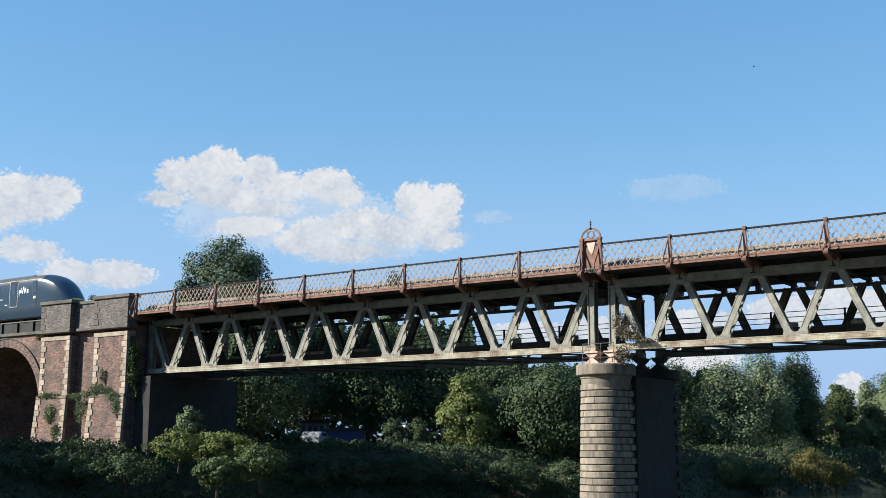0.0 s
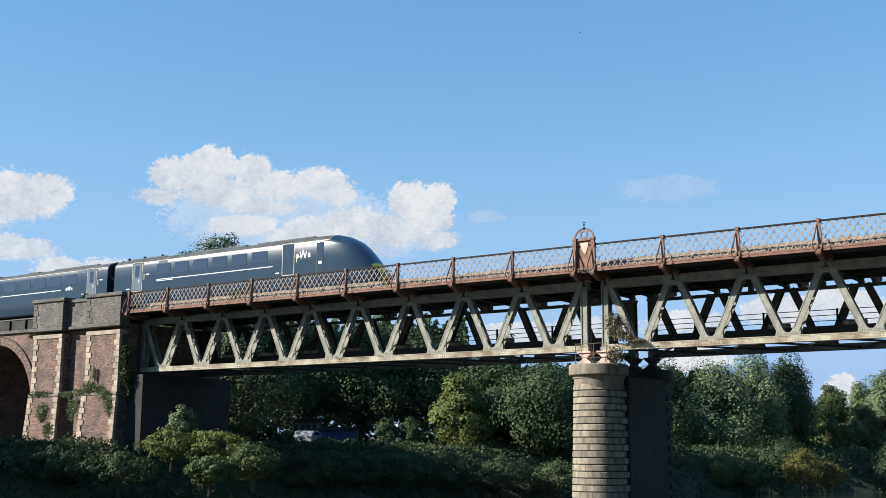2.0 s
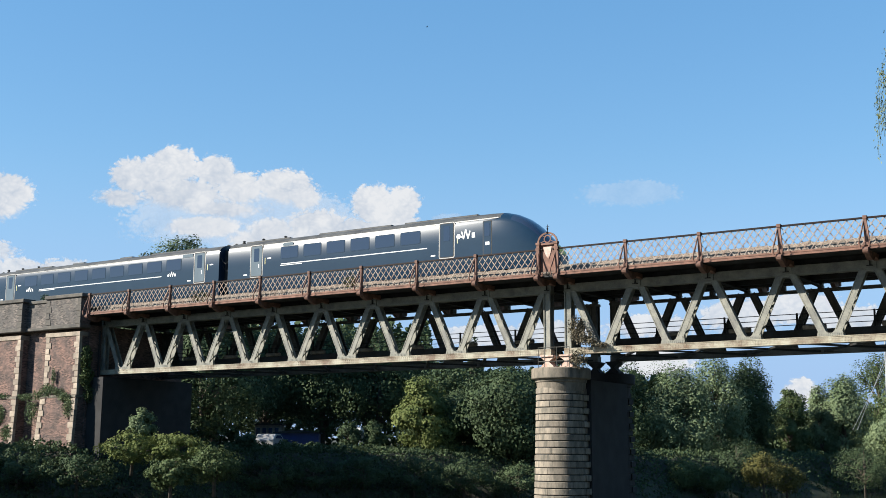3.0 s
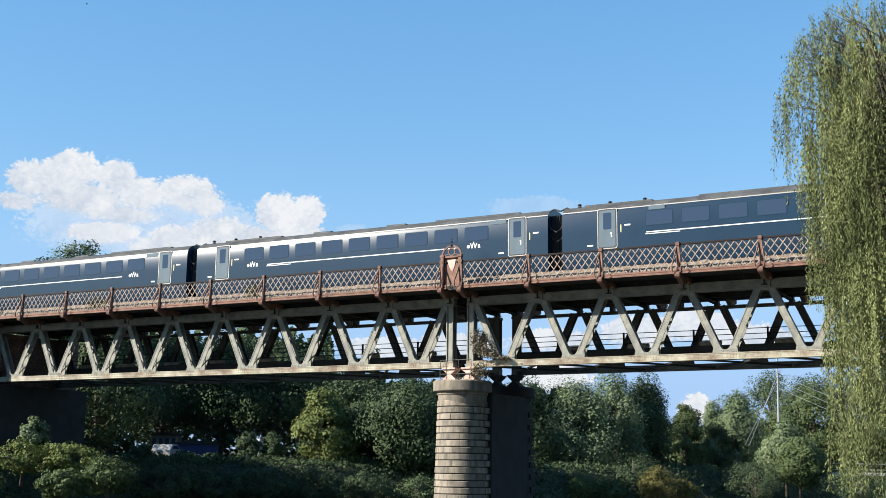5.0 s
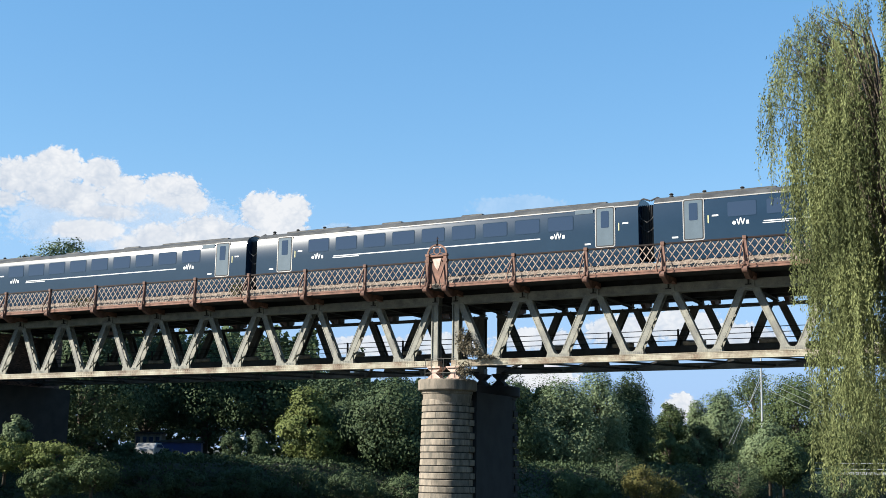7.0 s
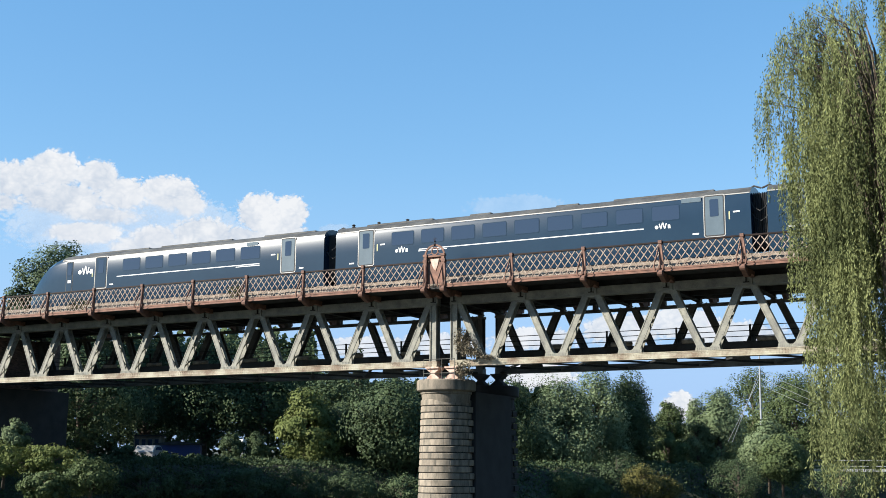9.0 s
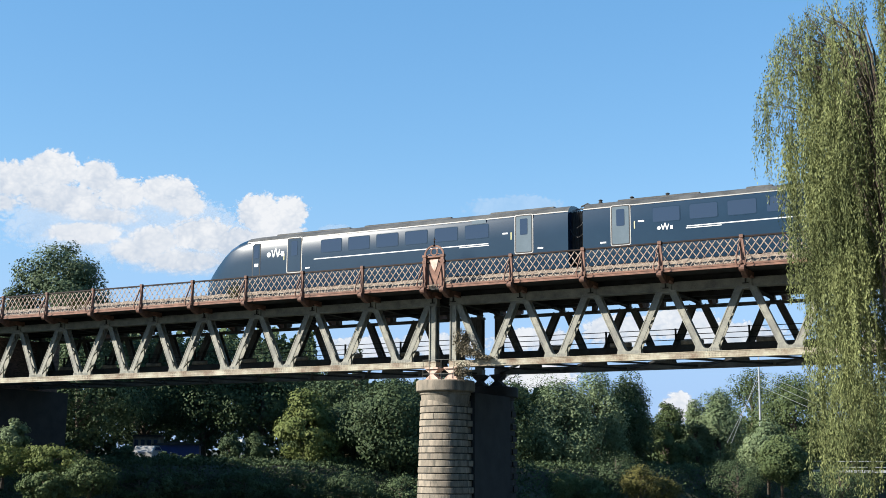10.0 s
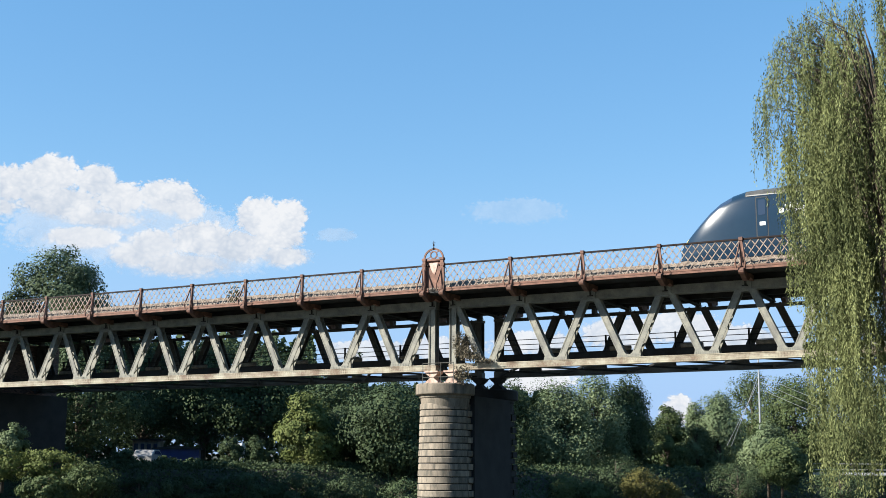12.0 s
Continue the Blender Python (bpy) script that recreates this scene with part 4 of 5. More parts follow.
    for x, s in ends:
        bm = bmesh.new()
        rings = []
        for k in range(10):
            g = 0.0 if k % 2 else 0.09
            xx = x - s * (0.015 + 0.05 * k)
            rings.append([bm.verts.new((xx, y, z)) for y, z in ((-0.80 + g, 0.55 + g), (0.80 - g, 0.55 + g), (0.80 - g, 3.45 - g), (-0.80 + g, 3.45 - g))])
        for p, q in zip(rings, rings[1:]):
            for k in range(4):
                bm.faces.new((p[k], p[(k + 1) % 4], q[(k + 1) % 4], q[k]))
        bm.faces.new(rings[0])
        part("gangway_bellows", bm, M_RUBBER, c, "black rubber gangway")
        for y in (-1.12, -0.95, 0.98):
            bm = bmesh.new()
            tube(bm, [(x - s * 0.5, y, 3.0 - 0.55 * (y > -1)), (x - s * 0.3, y, 2.6 - 0.5 * (y > -1)), (x, y, 2.4 - 0.5 * (y > -1))], 0.03, 6)
            part("jumper_cable", bm, M_RUBBER, c)
        bm = bmesh.new()
        tube(bm, [(x - s * 0.7, -0.5, 3.70), (x - s * 0.4, -0.5, 3.86), (x - s * 0.02, -0.5, 3.72)], 0.05, 6)
        part("jumper_cable", bm, M_RUBBER, c)
    return c


CARS = []
for k in range(5):
    lab = "dark blue-green train carriage with a white stripe"
    if k in (0, 4):
        if k == 0:
            CARS.append(carriage(True, "streamlined dark blue-green leading train carriage, yellow nose"))
        else:
            CARS.append(copy_thing(CARS[0], Matrix()))
            tagged(CARS[4], "streamlined dark blue-green trailing train carriage at the rear")
    else:
        CARS.append(carriage(False, lab) if k == 1 else copy_thing(CARS[1], Matrix()))


for car, x in ((CARS[0], 3.1), (CARS[1], 23.70)):
    bm = bmesh.new()
    box(bm, -0.03, 0.03, -0.006, 0.0, -0.13, 0.13)
    box(bm, -0.08, -0.03, -0.006, 0.0, 0.06, 0.11)
    part("numeral", bm, M_WHITE, car, "white figure one on the door").matrix_basis = pose(x + 0.24, -1.37, 1.95)


def motions():
    way = [(0.0, 15.37, 0.3236), (1.5, 9.84, 0.3571), (2.5, 4.28, 0.3689), (4.0, -5.0, 0.380), (6.0, -17.0, 0.39), (12.0, -53.0, 0.41)]
    walk(BIRD, [(t, pose(*at(az, 230, EYE + sl * 230), 0, 8, 180)) for t, az, sl in way])
    times = [0.0, 0.1] + [0.5 * i for i in range(1, 24)] + [11.9, 12.0]
    for k, c in enumerate(CARS):
        walk(c, [(t, BR @ (pose(23.50 + SPEED * (t - 5.5) - 0.28 * max(0.0, t - 10.5) - (26 * k if k < 4 else 78), TRACK_Y, Z_RAIL) @ pose(0, 0, 0, 0, 0, 180 if k == 4 else 0))) for t in times])


# ---------------------------------------------------------------- trees
def at(az, dist, z=0.0):
    a = radians(az)
    return Vector((dist * math.sin(a), dist * math.cos(a), z))


def tree(label, az, dist, top, radius, mat, seed, base=4.0, low=0.12, leaf=0.34, count=5200, narrow=1.0, name="tree", category="tree", n=84):
    """A tapered trunk with limbs, and a crown of clumps of leaves. top: slope from the eye to its tip."""
    rng = np.random.default_rng(seed)
    H = EYE + top * dist - base
    t = thing(name, label, category, "", "", Matrix.Translation(at(az, dist, base)))
    zc, hz = H * (0.5 + low / 2), H * (0.5 - low / 2)
    d = rng.normal(size=(n, 3))
    d /= np.linalg.norm(d, axis=1)[:, None]
    rr = rng.uniform(0.35, 0.95, n) ** 0.6
    cl = d * rr[:, None]
    taper = 1.0 - 0.45 * np.clip(cl[:, 2], 0, 1) * narrow if narrow <= 1 else 1.08 - 0.72 * ((cl[:, 2] + 1) / 2) ** 1.4
    tall = 0.85 if narrow <= 1 else 1.55
    cen = np.stack([cl[:, 0] * radius * taper, cl[:, 1] * radius * taper, zc + cl[:, 2] * hz * 0.86], axis=1)
    cr = rng.uniform(0.15, 0.36, n) * min(radius, hz) * (0.80 if "birch" in label else 1.05)
    count = int(count * 3.1)
    bm = bmesh.new()
    tr0 = max(0.10, 0.022 * H)
    lean = rng.normal(size=2) * 0.03 * H
    trunk = [(0, 0, -0.6), (lean[0] * 0.3, lean[1] * 0.3, H * 0.25), (lean[0] * 0.6, lean[1] * 0.6, H * 0.5), (lean[0], lean[1], H * 0.8)]
    tube(bm, trunk, [tr0 * 1.2, tr0, tr0 * 0.7, tr0 * 0.2], 8)
    part("trunk", bm, M_BARK, t, "", True)
    bm = bmesh.new()
    for k in range(0, n, 3):
        z0 = max(H * 0.12, min(H * 0.7, cen[k][2] - hz * 0.4))
        f = z0 / H
        a = Vector((lean[0] * f * 1.2, lean[1] * f * 1.2, z0))
        b = Vector(cen[k])
        m = a.lerp(b, 0.5) + Vector((0, 0, 0.06 * H))
        tube(bm, [a, m, b], [tr0 * 0.35, tr0 * 0.22, tr0 * 0.06], 5)
    tagged(part("limb", bm, M_BARK, t), kind="stuff")
    w = cr ** 2
    pick = rng.choice(n, size=count, p=w / w.sum())
    v = rng.normal(size=(count, 3))
    v /= np.linalg.norm(v, axis=1)[:, None]
    rad = cr[pick] * rng.uniform(0.40, 1.08, count) ** 0.4 * (1 + 0.10 * rng.normal(size=count))
    P = cen[pick] + v * rad[:, None] * np.array([1.1, 1.1, tall])
    keep = P[:, 2] > 0.0
    P = P[keep]
    face = P - np.array([0, 0, zc - hz * 0.2])
    face /= np.linalg.norm(face, axis=1)[:, None] + 1e-6
    part("crown", quads_mesh("crown", leaves(rng, P, leaf, 0.0, v[keep] * 0.6 + face * 0.7), mat), None, t)
    return t


TREES = [  # az, dist, top slope, radius, leaf, base, low, count
    ("tall grey-green birch behind the bridge", -10.4, 118, 0.188, 6.0, LEAF_BIRCH, 4.0, 0.34, 7600),
    ("leafy green tree beside the birch", -12.2, 120, 0.152, 3.4, LEAF_BIRCH, 4.0, 0.25, 3500),
    ("leafy green tree beside the birch", -8.7, 121, 0.162, 3.6, LEAF_BIRCH, 4.0, 0.25, 3500),
    ("dark shaded tree under the bridge", -9.2, 112, 0.105, 5.5, LEAF_DARK, 4.0, 0.02, 6000),
    ("dark shaded tree under the bridge", -6.4, 124, 0.112, 6.0, LEAF_DARK, 4.0, 0.10, 6500),
    ("dark shaded tree under the bridge", -3.6, 122, 0.118, 6.0, LEAF_DARK, 4.0, 0.12, 6500),
    ("dark shaded tree under the bridge", -1.0, 120, 0.112, 5.6, LEAF_DARK, 4.0, 0.05, 6000),
    ("dark shaded tree under the bridge", 1.0, 126, 0.106, 4.4, LEAF_DARK, 4.0, 0.05, 5000),
    ("yellow-green tree behind the bridge", 1.2, 107, 0.064, 2.9, LEAF_LIGHT, 3.0, 0.0, 4600),
    # riverside trees here take the darker leaf colour in place of shade
    ("dense green riverside tree", 2.6, 112, 0.082, 4.6, LEAF_DARK, 2.5, 0.0, 6500),
    ("dense green riverside tree", 5.2, 108, 0.084, 4.6, LEAF_DARK, 2.0, 0.0, 6500),
    ("slender young tree behind the bridge", 3.6, 118, 0.108, 1.1, LEAF_DARK, 3.5, 0.3, 500),
    ("dense green riverside tree", 7.8, 112, 0.086, 4.4, LEAF_DARK, 2.0, 0.0, 5500),
    ("dark green tree on the far bank", 10.6, 128, 0.078, 4.6, LEAF_DARK, 2.5, 0.0, 6500),
    ("sunlit grey-green poplar on the far bank", 13.6, 130, 0.072, 4.4, LEAF_GREY, 2.0, 0.0, 8500),
    ("tall sunlit poplar on the far bank", 15.3, 136, 0.088, 4.2, LEAF_GREY, 2.0, 0.0, 7500),
    ("tall dark poplar on the far bank", 16.6, 140, 0.084, 3.4, LEAF_DARK, 2.5, 0.0, 7000),
    ("small rounded green tree on the far bank", 18.5, 146, 0.060, 2.2, LEAF_MID, 2.0, 0.0, 4500),
    ("slim grey-green poplar on the far bank", 19.8, 150, 0.060, 2.2, LEAF_GREY, 2.0, 0.0, 4200),
    ("sunlit grey-green poplar on the far bank", 20.8, 150, 0.073, 3.2, LEAF_GREY, 2.0, 0.0, 6000),
    ("leafy green tree on the far bank", 22.4, 168, 0.084, 5.0, LEAF_MID, 2.5, 0.0, 6500),
    ("pale leafy tree before the footbridge mast", 23.0, 138, 0.040, 3.2, LEAF_GREY, 1.8, 0.0, 4500),
    ("leafy green tree on the far bank", 24.4, 166, 0.086, 6.0, LEAF_MID, 2.5, 0.0, 7500),
    ("leafy green tree on the far bank", 26.8, 164, 0.088, 6.0, LEAF_MID, 2.5, 0.0, 7500),
    ("pale grey-green willow shrub on the far bank", 23.6, 136, 0.030, 3.0, LEAF_MID, 1.5, 0.0, 4500),
    ("leafy green tree on the far bank", 29.5, 160, 0.088, 6.0, LEAF_MID, 2.5, 0.0, 5000),
    ("dark distant tree behind the poplars", 12.6, 190, 0.070, 7.0, LEAF_DARK, 4.0, 0.0, 5000),
    ("dark distant tree behind the poplars", 17.6, 190, 0.036, 7.0, LEAF_DARK, 4.0, 0.0, 5000),
    ("dark distant tree behind the poplars", 20.8, 200, 0.042, 8.0, LEAF_DARK, 4.0, 0.0, 5000),
    ("dark shaded tree beyond the viaduct", -15.5, 140, 0.070, 6.0, LEAF_DARK, 4.0, 0.0, 4000),
    ("dark shaded tree beyond the viaduct", -19.5, 150, 0.075, 8.0, LEAF_DARK, 4.0, 0.0, 5000),
    # added out of sight, so that they shade the trees under the bridge
    ("hidden leafy dark green tree added behind the viaduct for shade", -13.4, 118, 0.112, 5.5, LEAF_DARK, 4.0, 0.0, 1700),
    ("hidden leafy dark green tree added behind the viaduct for shade", -15.6, 124, 0.116, 6, LEAF_DARK, 4.0, 0.0, 1700),
    ("hidden leafy dark green tree added behind the viaduct for shade", -17.6, 116, 0.112, 6, LEAF_DARK, 4.0, 0.0, 1700),
    ("hidden leafy dark green tree added behind the viaduct for shade", -19.8, 122, 0.115, 6.5, LEAF_DARK, 4.0, 0.0, 1700),
    ("hidden leafy dark green tree added behind the viaduct for shade", -22.5, 128, 0.13, 7, LEAF_DARK, 4.0, 0.0, 1700),
    ("hidden leafy dark green tree added behind the viaduct for shade", -25.5, 126, 0.14, 7, LEAF_DARK, 4.0, 0.0, 1700),
    ("hidden leafy dark green tree added behind the viaduct for shade", -29, 130, 0.15, 8, LEAF_DARK, 4.0, 0.0, 1700),
    # added past the left edge of view to throw shade on the bank
    ("unseen broad leafy tree added to shade the open bank", -27.8, 85.9, 0.102, 4.6, LEAF_DARK, 3.5, 0.0, 1700),
    ("unseen broad leafy tree added to shade the open bank", -26.4, 90.5, 0.098, 4.6, LEAF_DARK, 3.5, 0.0, 1700),
    ("unseen broad leafy tree added to shade the open bank", -30.7, 92, 0.105, 4.6, LEAF_DARK, 3.5, 0.0, 1700),
    ("unseen broad leafy tree added to shade the open bank", -29, 78, 0.108, 4.6, LEAF_DARK, 3.5, 0.0, 1700),
]
for i, (lab, az, dist, top, rad, lm, base, low, cnt) in enumerate(TREES):
    tree(lab, az, dist, top, rad, lm, 100 + i, base, low, 0.46 if cnt == 1700 else 0.265, cnt, 1.7 if "poplar" in lab else 1.0, n=60 if "birch behind" in lab else 64 if "poplar" in lab else 84)


def woods(label, az0, az1, dist, top0, top1, mat, seed, count):
    """A far belt of trees too dense to tell apart."""
    rng = np.random.default_rng(seed)
    az = rng.uniform(az0, az1, count)
    k = (az - az0) / (az1 - az0)
    lump = np.array([noise.noise((x * 0.9, seed, 0)) * 0.28 + noise.noise((x * 2.7, seed, 4)) * 0.16 for x in az])
    h = (EYE + (top0 + (top1 - top0) * k) * dist - 3.0) * (1 + lump)
    z = 3.0 + h * rng.uniform(0, 1, count) ** 0.7
    r = dist + rng.uniform(-5, 8, count)
    P = np.stack([r * np.sin(np.radians(az)), r * np.cos(np.radians(az)), z], axis=1)
    ob = new("woodland", quads_mesh("woodland", leaves(rng, P, 0.85), mat))
    return tagged(ob, label, "woodland", kind="stuff")


woods("dark shaded belt of trees behind the bridge", -30, 1.6, 150, 0.098, 0.106, LEAF_DARK, 11, 50000)
woods("dark shaded belt of trees behind the bridge", 0.5, 13.0, 155, 0.072, 0.062, LEAF_DARK, 12, 28000)
def bank_cover(label, off0, off1, mat, seed, count, leaf=0.22, tall=0.9):
    """Brambles and rough grass hugging the slope down to the water."""
    rng = np.random.default_rng(seed)
    off, far = rng.uniform(off0, off1, count), rng.uniform(-1.2, 8.5, count)
    P = []
    for o, f, u in zip(off, far, rng.uniform(0, 1, count)):
        x = bank_line(o) - f
        lump = 0.5 + noise.noise((x * 0.5, o * 0.5, seed)) + 0.5 * noise.noise((x * 1.7, o * 1.7, seed))
        P.append(BR @ Vector((x, o, ground_height(x, o) + max(0.12, tall * lump) * u ** 0.7)))
    ob = new("undergrowth", quads_mesh("undergrowth", leaves(rng, np.array(P), leaf), mat))
    return tagged(ob, label, "undergrowth", kind="stuff")


bank_cover("dark green brambles on the steep river bank", -60, 35, LEAF_DARK, 21, 62000, 0.24, 0.75)
bank_cover("dark green undergrowth along the far river bank", 35, 150, LEAF_DARK, 22, 52000, 0.30, 0.7)
# unseen riverside trees, added to close the eye's own bank and block sky light
rng_ = np.random.default_rng(31)
az_ = radians(80) + rng_.uniform(0, 1, 24000) * radians(165)
r_ = 46 + rng_.uniform(-6, 6, 24000)
P_ = np.stack([r_ * np.sin(az_), r_ * np.cos(az_), 2.4 + rng_.uniform(0, 1, 24000) * (34 + 4 * np.sin(az_ * 17))], axis=1)
tagged(new("woodland", quads_mesh("woodland", leaves(rng_, P_, 2.1), LEAF_DARK)), "unseen dark trees added on the near bank to block sky light", "woodland", kind="stuff")
# more unseen trees to the right, added to cut the low sky's light
woods("unseen dark trees added on the near bank to block sky light", 42, 82, 60, 0.20, 0.22, LEAF_DARK, 33, 14000)
woods("dark belt of trees on the far bank", 11.0, 34.0, 185, 0.030, 0.040, LEAF_DARK, 13, 36000)

BUSHES = [  # label, az, dist, top slope, radius, leaf, base
    ("sunlit yellow-green shrub at the foot of the abutment", -12.4, 82, 0.016, 2.6, LEAF_LIGHT, 3.0),
    ("sunlit yellow-green shrub at the foot of the abutment", -10.3, 81, 0.016, 2.4, LEAF_LIGHT, 3.0),
    ("small green sapling below the girder", -12.0, 84, 0.036, 0.9, LEAF_GREY, 4.0),
    ("grey-green shrub on the bank", -8.6, 78, 0.006, 1.7, LEAF_MID, 1.8),
    ("grey-green shrub on the bank", -10.6, 77, -0.004, 1.6, LEAF_MID, 1.6),
    ("dark shrub on the shaded bank", -20.0, 84, -0.004, 3.0, LEAF_DARK, 1.5),
    ("dark shrub on the shaded bank", -17.4, 84, 0.000, 2.6, LEAF_DARK, 1.5),
    ("dark shrub on the shaded bank", -14.8, 82, -0.002, 2.6, LEAF_DARK, 1.5),
    ("dark shrub on the shaded bank", -6.4, 92, -0.004, 2.6, LEAF_DARK, 1.0),
    ("dark shrub on the shaded bank", -4.0, 94, -0.004, 2.8, LEAF_DARK, 1.0),
    ("dark shrub on the shaded bank", -1.6, 96, -0.002, 2.8, LEAF_DARK, 1.0),
    ("dark shrub on the shaded bank", 0.8, 98, 0.002, 2.8, LEAF_DARK, 0.8),
    ("dark shrub on the shaded bank", 3.2, 100, -0.006, 2.6, LEAF_DARK, 0.6),
    ("dark shrub on the shaded bank", 5.8, 102, -0.006, 2.6, LEAF_DARK, 0.4),
    ("yellow-green shrub under the bridge", 1.6, 107, 0.030, 3.0, LEAF_LIGHT, 2.5),
    ("dark shrub beside the parked car", -5.3, 103, 0.010, 1.3, LEAF_DARK, 3.4),
    ("dark shrub beside the parked car", -4.2, 104, 0.009, 1.3, LEAF_DARK, 3.4),
    ("dark shrub beside the parked car", -2.6, 104, 0.004, 1.6, LEAF_DARK, 3.4),
    ("dark shrub on the far bank", 10.6, 122, 0.020, 3.4, LEAF_DARK, 0.5),
    ("dark shrub beside the parked van", -1.2, 106, 0.028, 1.0, LEAF_DARK, 3.8),
    ("dark shrub beside the parked van", -2.35, 106, 0.028, 1.05, LEAF_DARK, 3.8),
    ("dark shrub beside the parked car", -7.2, 103, 0.016, 1.1, LEAF_DARK, 3.4),
    ("green shrub by the water", 13.6, 118, 0.000, 1.8, LEAF_MID, 0.3),
    ("green shrub by the water", 15.0, 118, -0.008, 1.5, LEAF_MID, 0.3),
    ("ochre shrub by the water", 17.2, 120, 0.006, 1.9, LEAF_OCHRE, 0.3),
    ("ochre shrub by the water", 18.2, 122, -0.006, 1.8, LEAF_OCHRE, 0.3),
    ("dark shrub by the water", 16.0, 126, 0.016, 3.2, LEAF_DARK, 0.5),
    ("dark shrub by the water", 21.6, 132, 0.012, 3.2, LEAF_DARK, 0.5),
    ("dark shrub by the water", 26.2, 132, 0.008, 3.2, LEAF_DARK, 0.5),
]
for i, (lab, az, dist, top, rad, lm, base) in enumerate(BUSHES):
    tree(lab, az, dist, top, rad, lm, 300 + i, base, 0.0, 0.17, 1600, 0.3, "shrub", "shrub")


def build_willow():
    """A weeping willow on the eye's bank: limbs, long hanging shoots and narrow leaves."""
    rng = np.random.default_rng(7)
    D = 32.0
    base = at(29.42, D, 2.4)
    w = thing("weeping_willow", "large weeping willow with long hanging leafy shoots", "tree", "", "", Matrix.Translation(base))
    bm = bmesh.new()
    tube(bm, [(0, 0, -0.5), (0.1, 0, 3), (-0.2, 0.1, 7), (0.0, 0.2, 11)], [0.55, 0.45, 0.36, 0.16], 12)
    part("trunk", bm, M_BARK, w, "", True)
    limbs, shoots, leafs = bmesh.new(), bmesh.new(), []
    tips = []
    view = Vector((-math.cos(radians(29.42)), math.sin(radians(29.42)), 0))     # to the left as the eye sees it
    deep = Vector((math.sin(radians(29.42)), math.cos(radians(29.42)), 0))
    for k in range(125):
        a = rng.uniform(0, 2 * math.pi)
        r = rng.uniform(0.3, 1.0) ** 0.6
        u, v = math.cos(a) * r, math.sin(a) * r
        top = 15.7 - 5.5 * r ** 2.0 + rng.normal() * 0.5
        tip = view * (u * 2.8) + deep * (v * 2.9) + Vector((0, 0, top))
        tips.append((tip, u, r))
    # one long outlying limb towards the river
    for q in range(26):
        f = q / 25
        tips.append((view * (1.8 + 1.65 * f) + deep * (0.45 * rng.normal()) + Vector((0, 0, 14.0 - 0.3 * f - 1.9 * f * f + 0.12 * rng.normal())), 1.1 + 0.02 * q, 1.2))
    for tip, u, r in tips:
        a = Vector((0, 0, 5.5 + 4 * rng.uniform()))
        mid = a.lerp(tip, 0.55) + Vector((0, 0, 1.6))
        tube(limbs, [a, mid, tip], [0.06, 0.032, 0.006], 5)
        for s in range(6 if u < 1.05 else 4):
            st = tip + view * rng.normal() * (0.15 if u < 1.05 else 0.10) + deep * rng.normal() * 0.22 + Vector((0, 0, rng.normal() * 0.25))
            L = (1.9 + 0.6 * rng.normal()) if u > 1.05 else (st.z - rng.uniform(0.6, 8.0) if u < 0.86 else st.z - rng.uniform(5.6, 9.0))
            L = max(0.8, min(L, st.z - 0.4))
            n = max(4, int(L / 0.7))
            sway = rng.normal(size=2) * 0.10
            pts = [st + Vector((sway[0] * (j / n) ** 2 + 0.05 * rng.normal(), sway[1] * (j / n) ** 2 + 0.05 * rng.normal(), -L * j / n + 0.12 * math.sin(min(j, 1)))) for j in range(n + 1)]
            tube(shoots, pts, [0.004] * (n + 1), 3, False)
            m = int(L * (54 if u < 1.05 else 32))
            f = rng.uniform(0, 1, m) ** 0.9
            pa = np.array(pts)
            idx = np.minimum((f * n).astype(int), n - 1)
            fr = (f * n - idx)[:, None]
            c = pa[idx] * (1 - fr) + pa[idx + 1] * fr + rng.normal(size=(m, 3)) * 0.045
            leafs.append(c)
    tagged(part("limb", limbs, M_BARK, w), kind="stuff")
    tagged(part("shoot", shoots, LEAF_WILLOW, w), kind="stuff")
    C = np.concatenate(leafs)
    n = len(C)
    d = rng.normal(size=(n, 3)) * 0.42 + np.array([0, 0, -1.0])
    d /= np.linalg.norm(d, axis=1)[:, None]
    s = np.cross(d, rng.normal(size=(n, 3)))
    s /= np.linalg.norm(s, axis=1)[:, None]
    L = rng.uniform(0.06, 0.115, n)[:, None]
    wd = L * 0.15
    part("foliage", quads_mesh("foliage", np.stack([C, C + d * L * 0.45 + s * wd, C + d * L, C + d * L * 0.45 - s * wd], axis=1), LEAF_WILLOW), None, w)


build_willow()
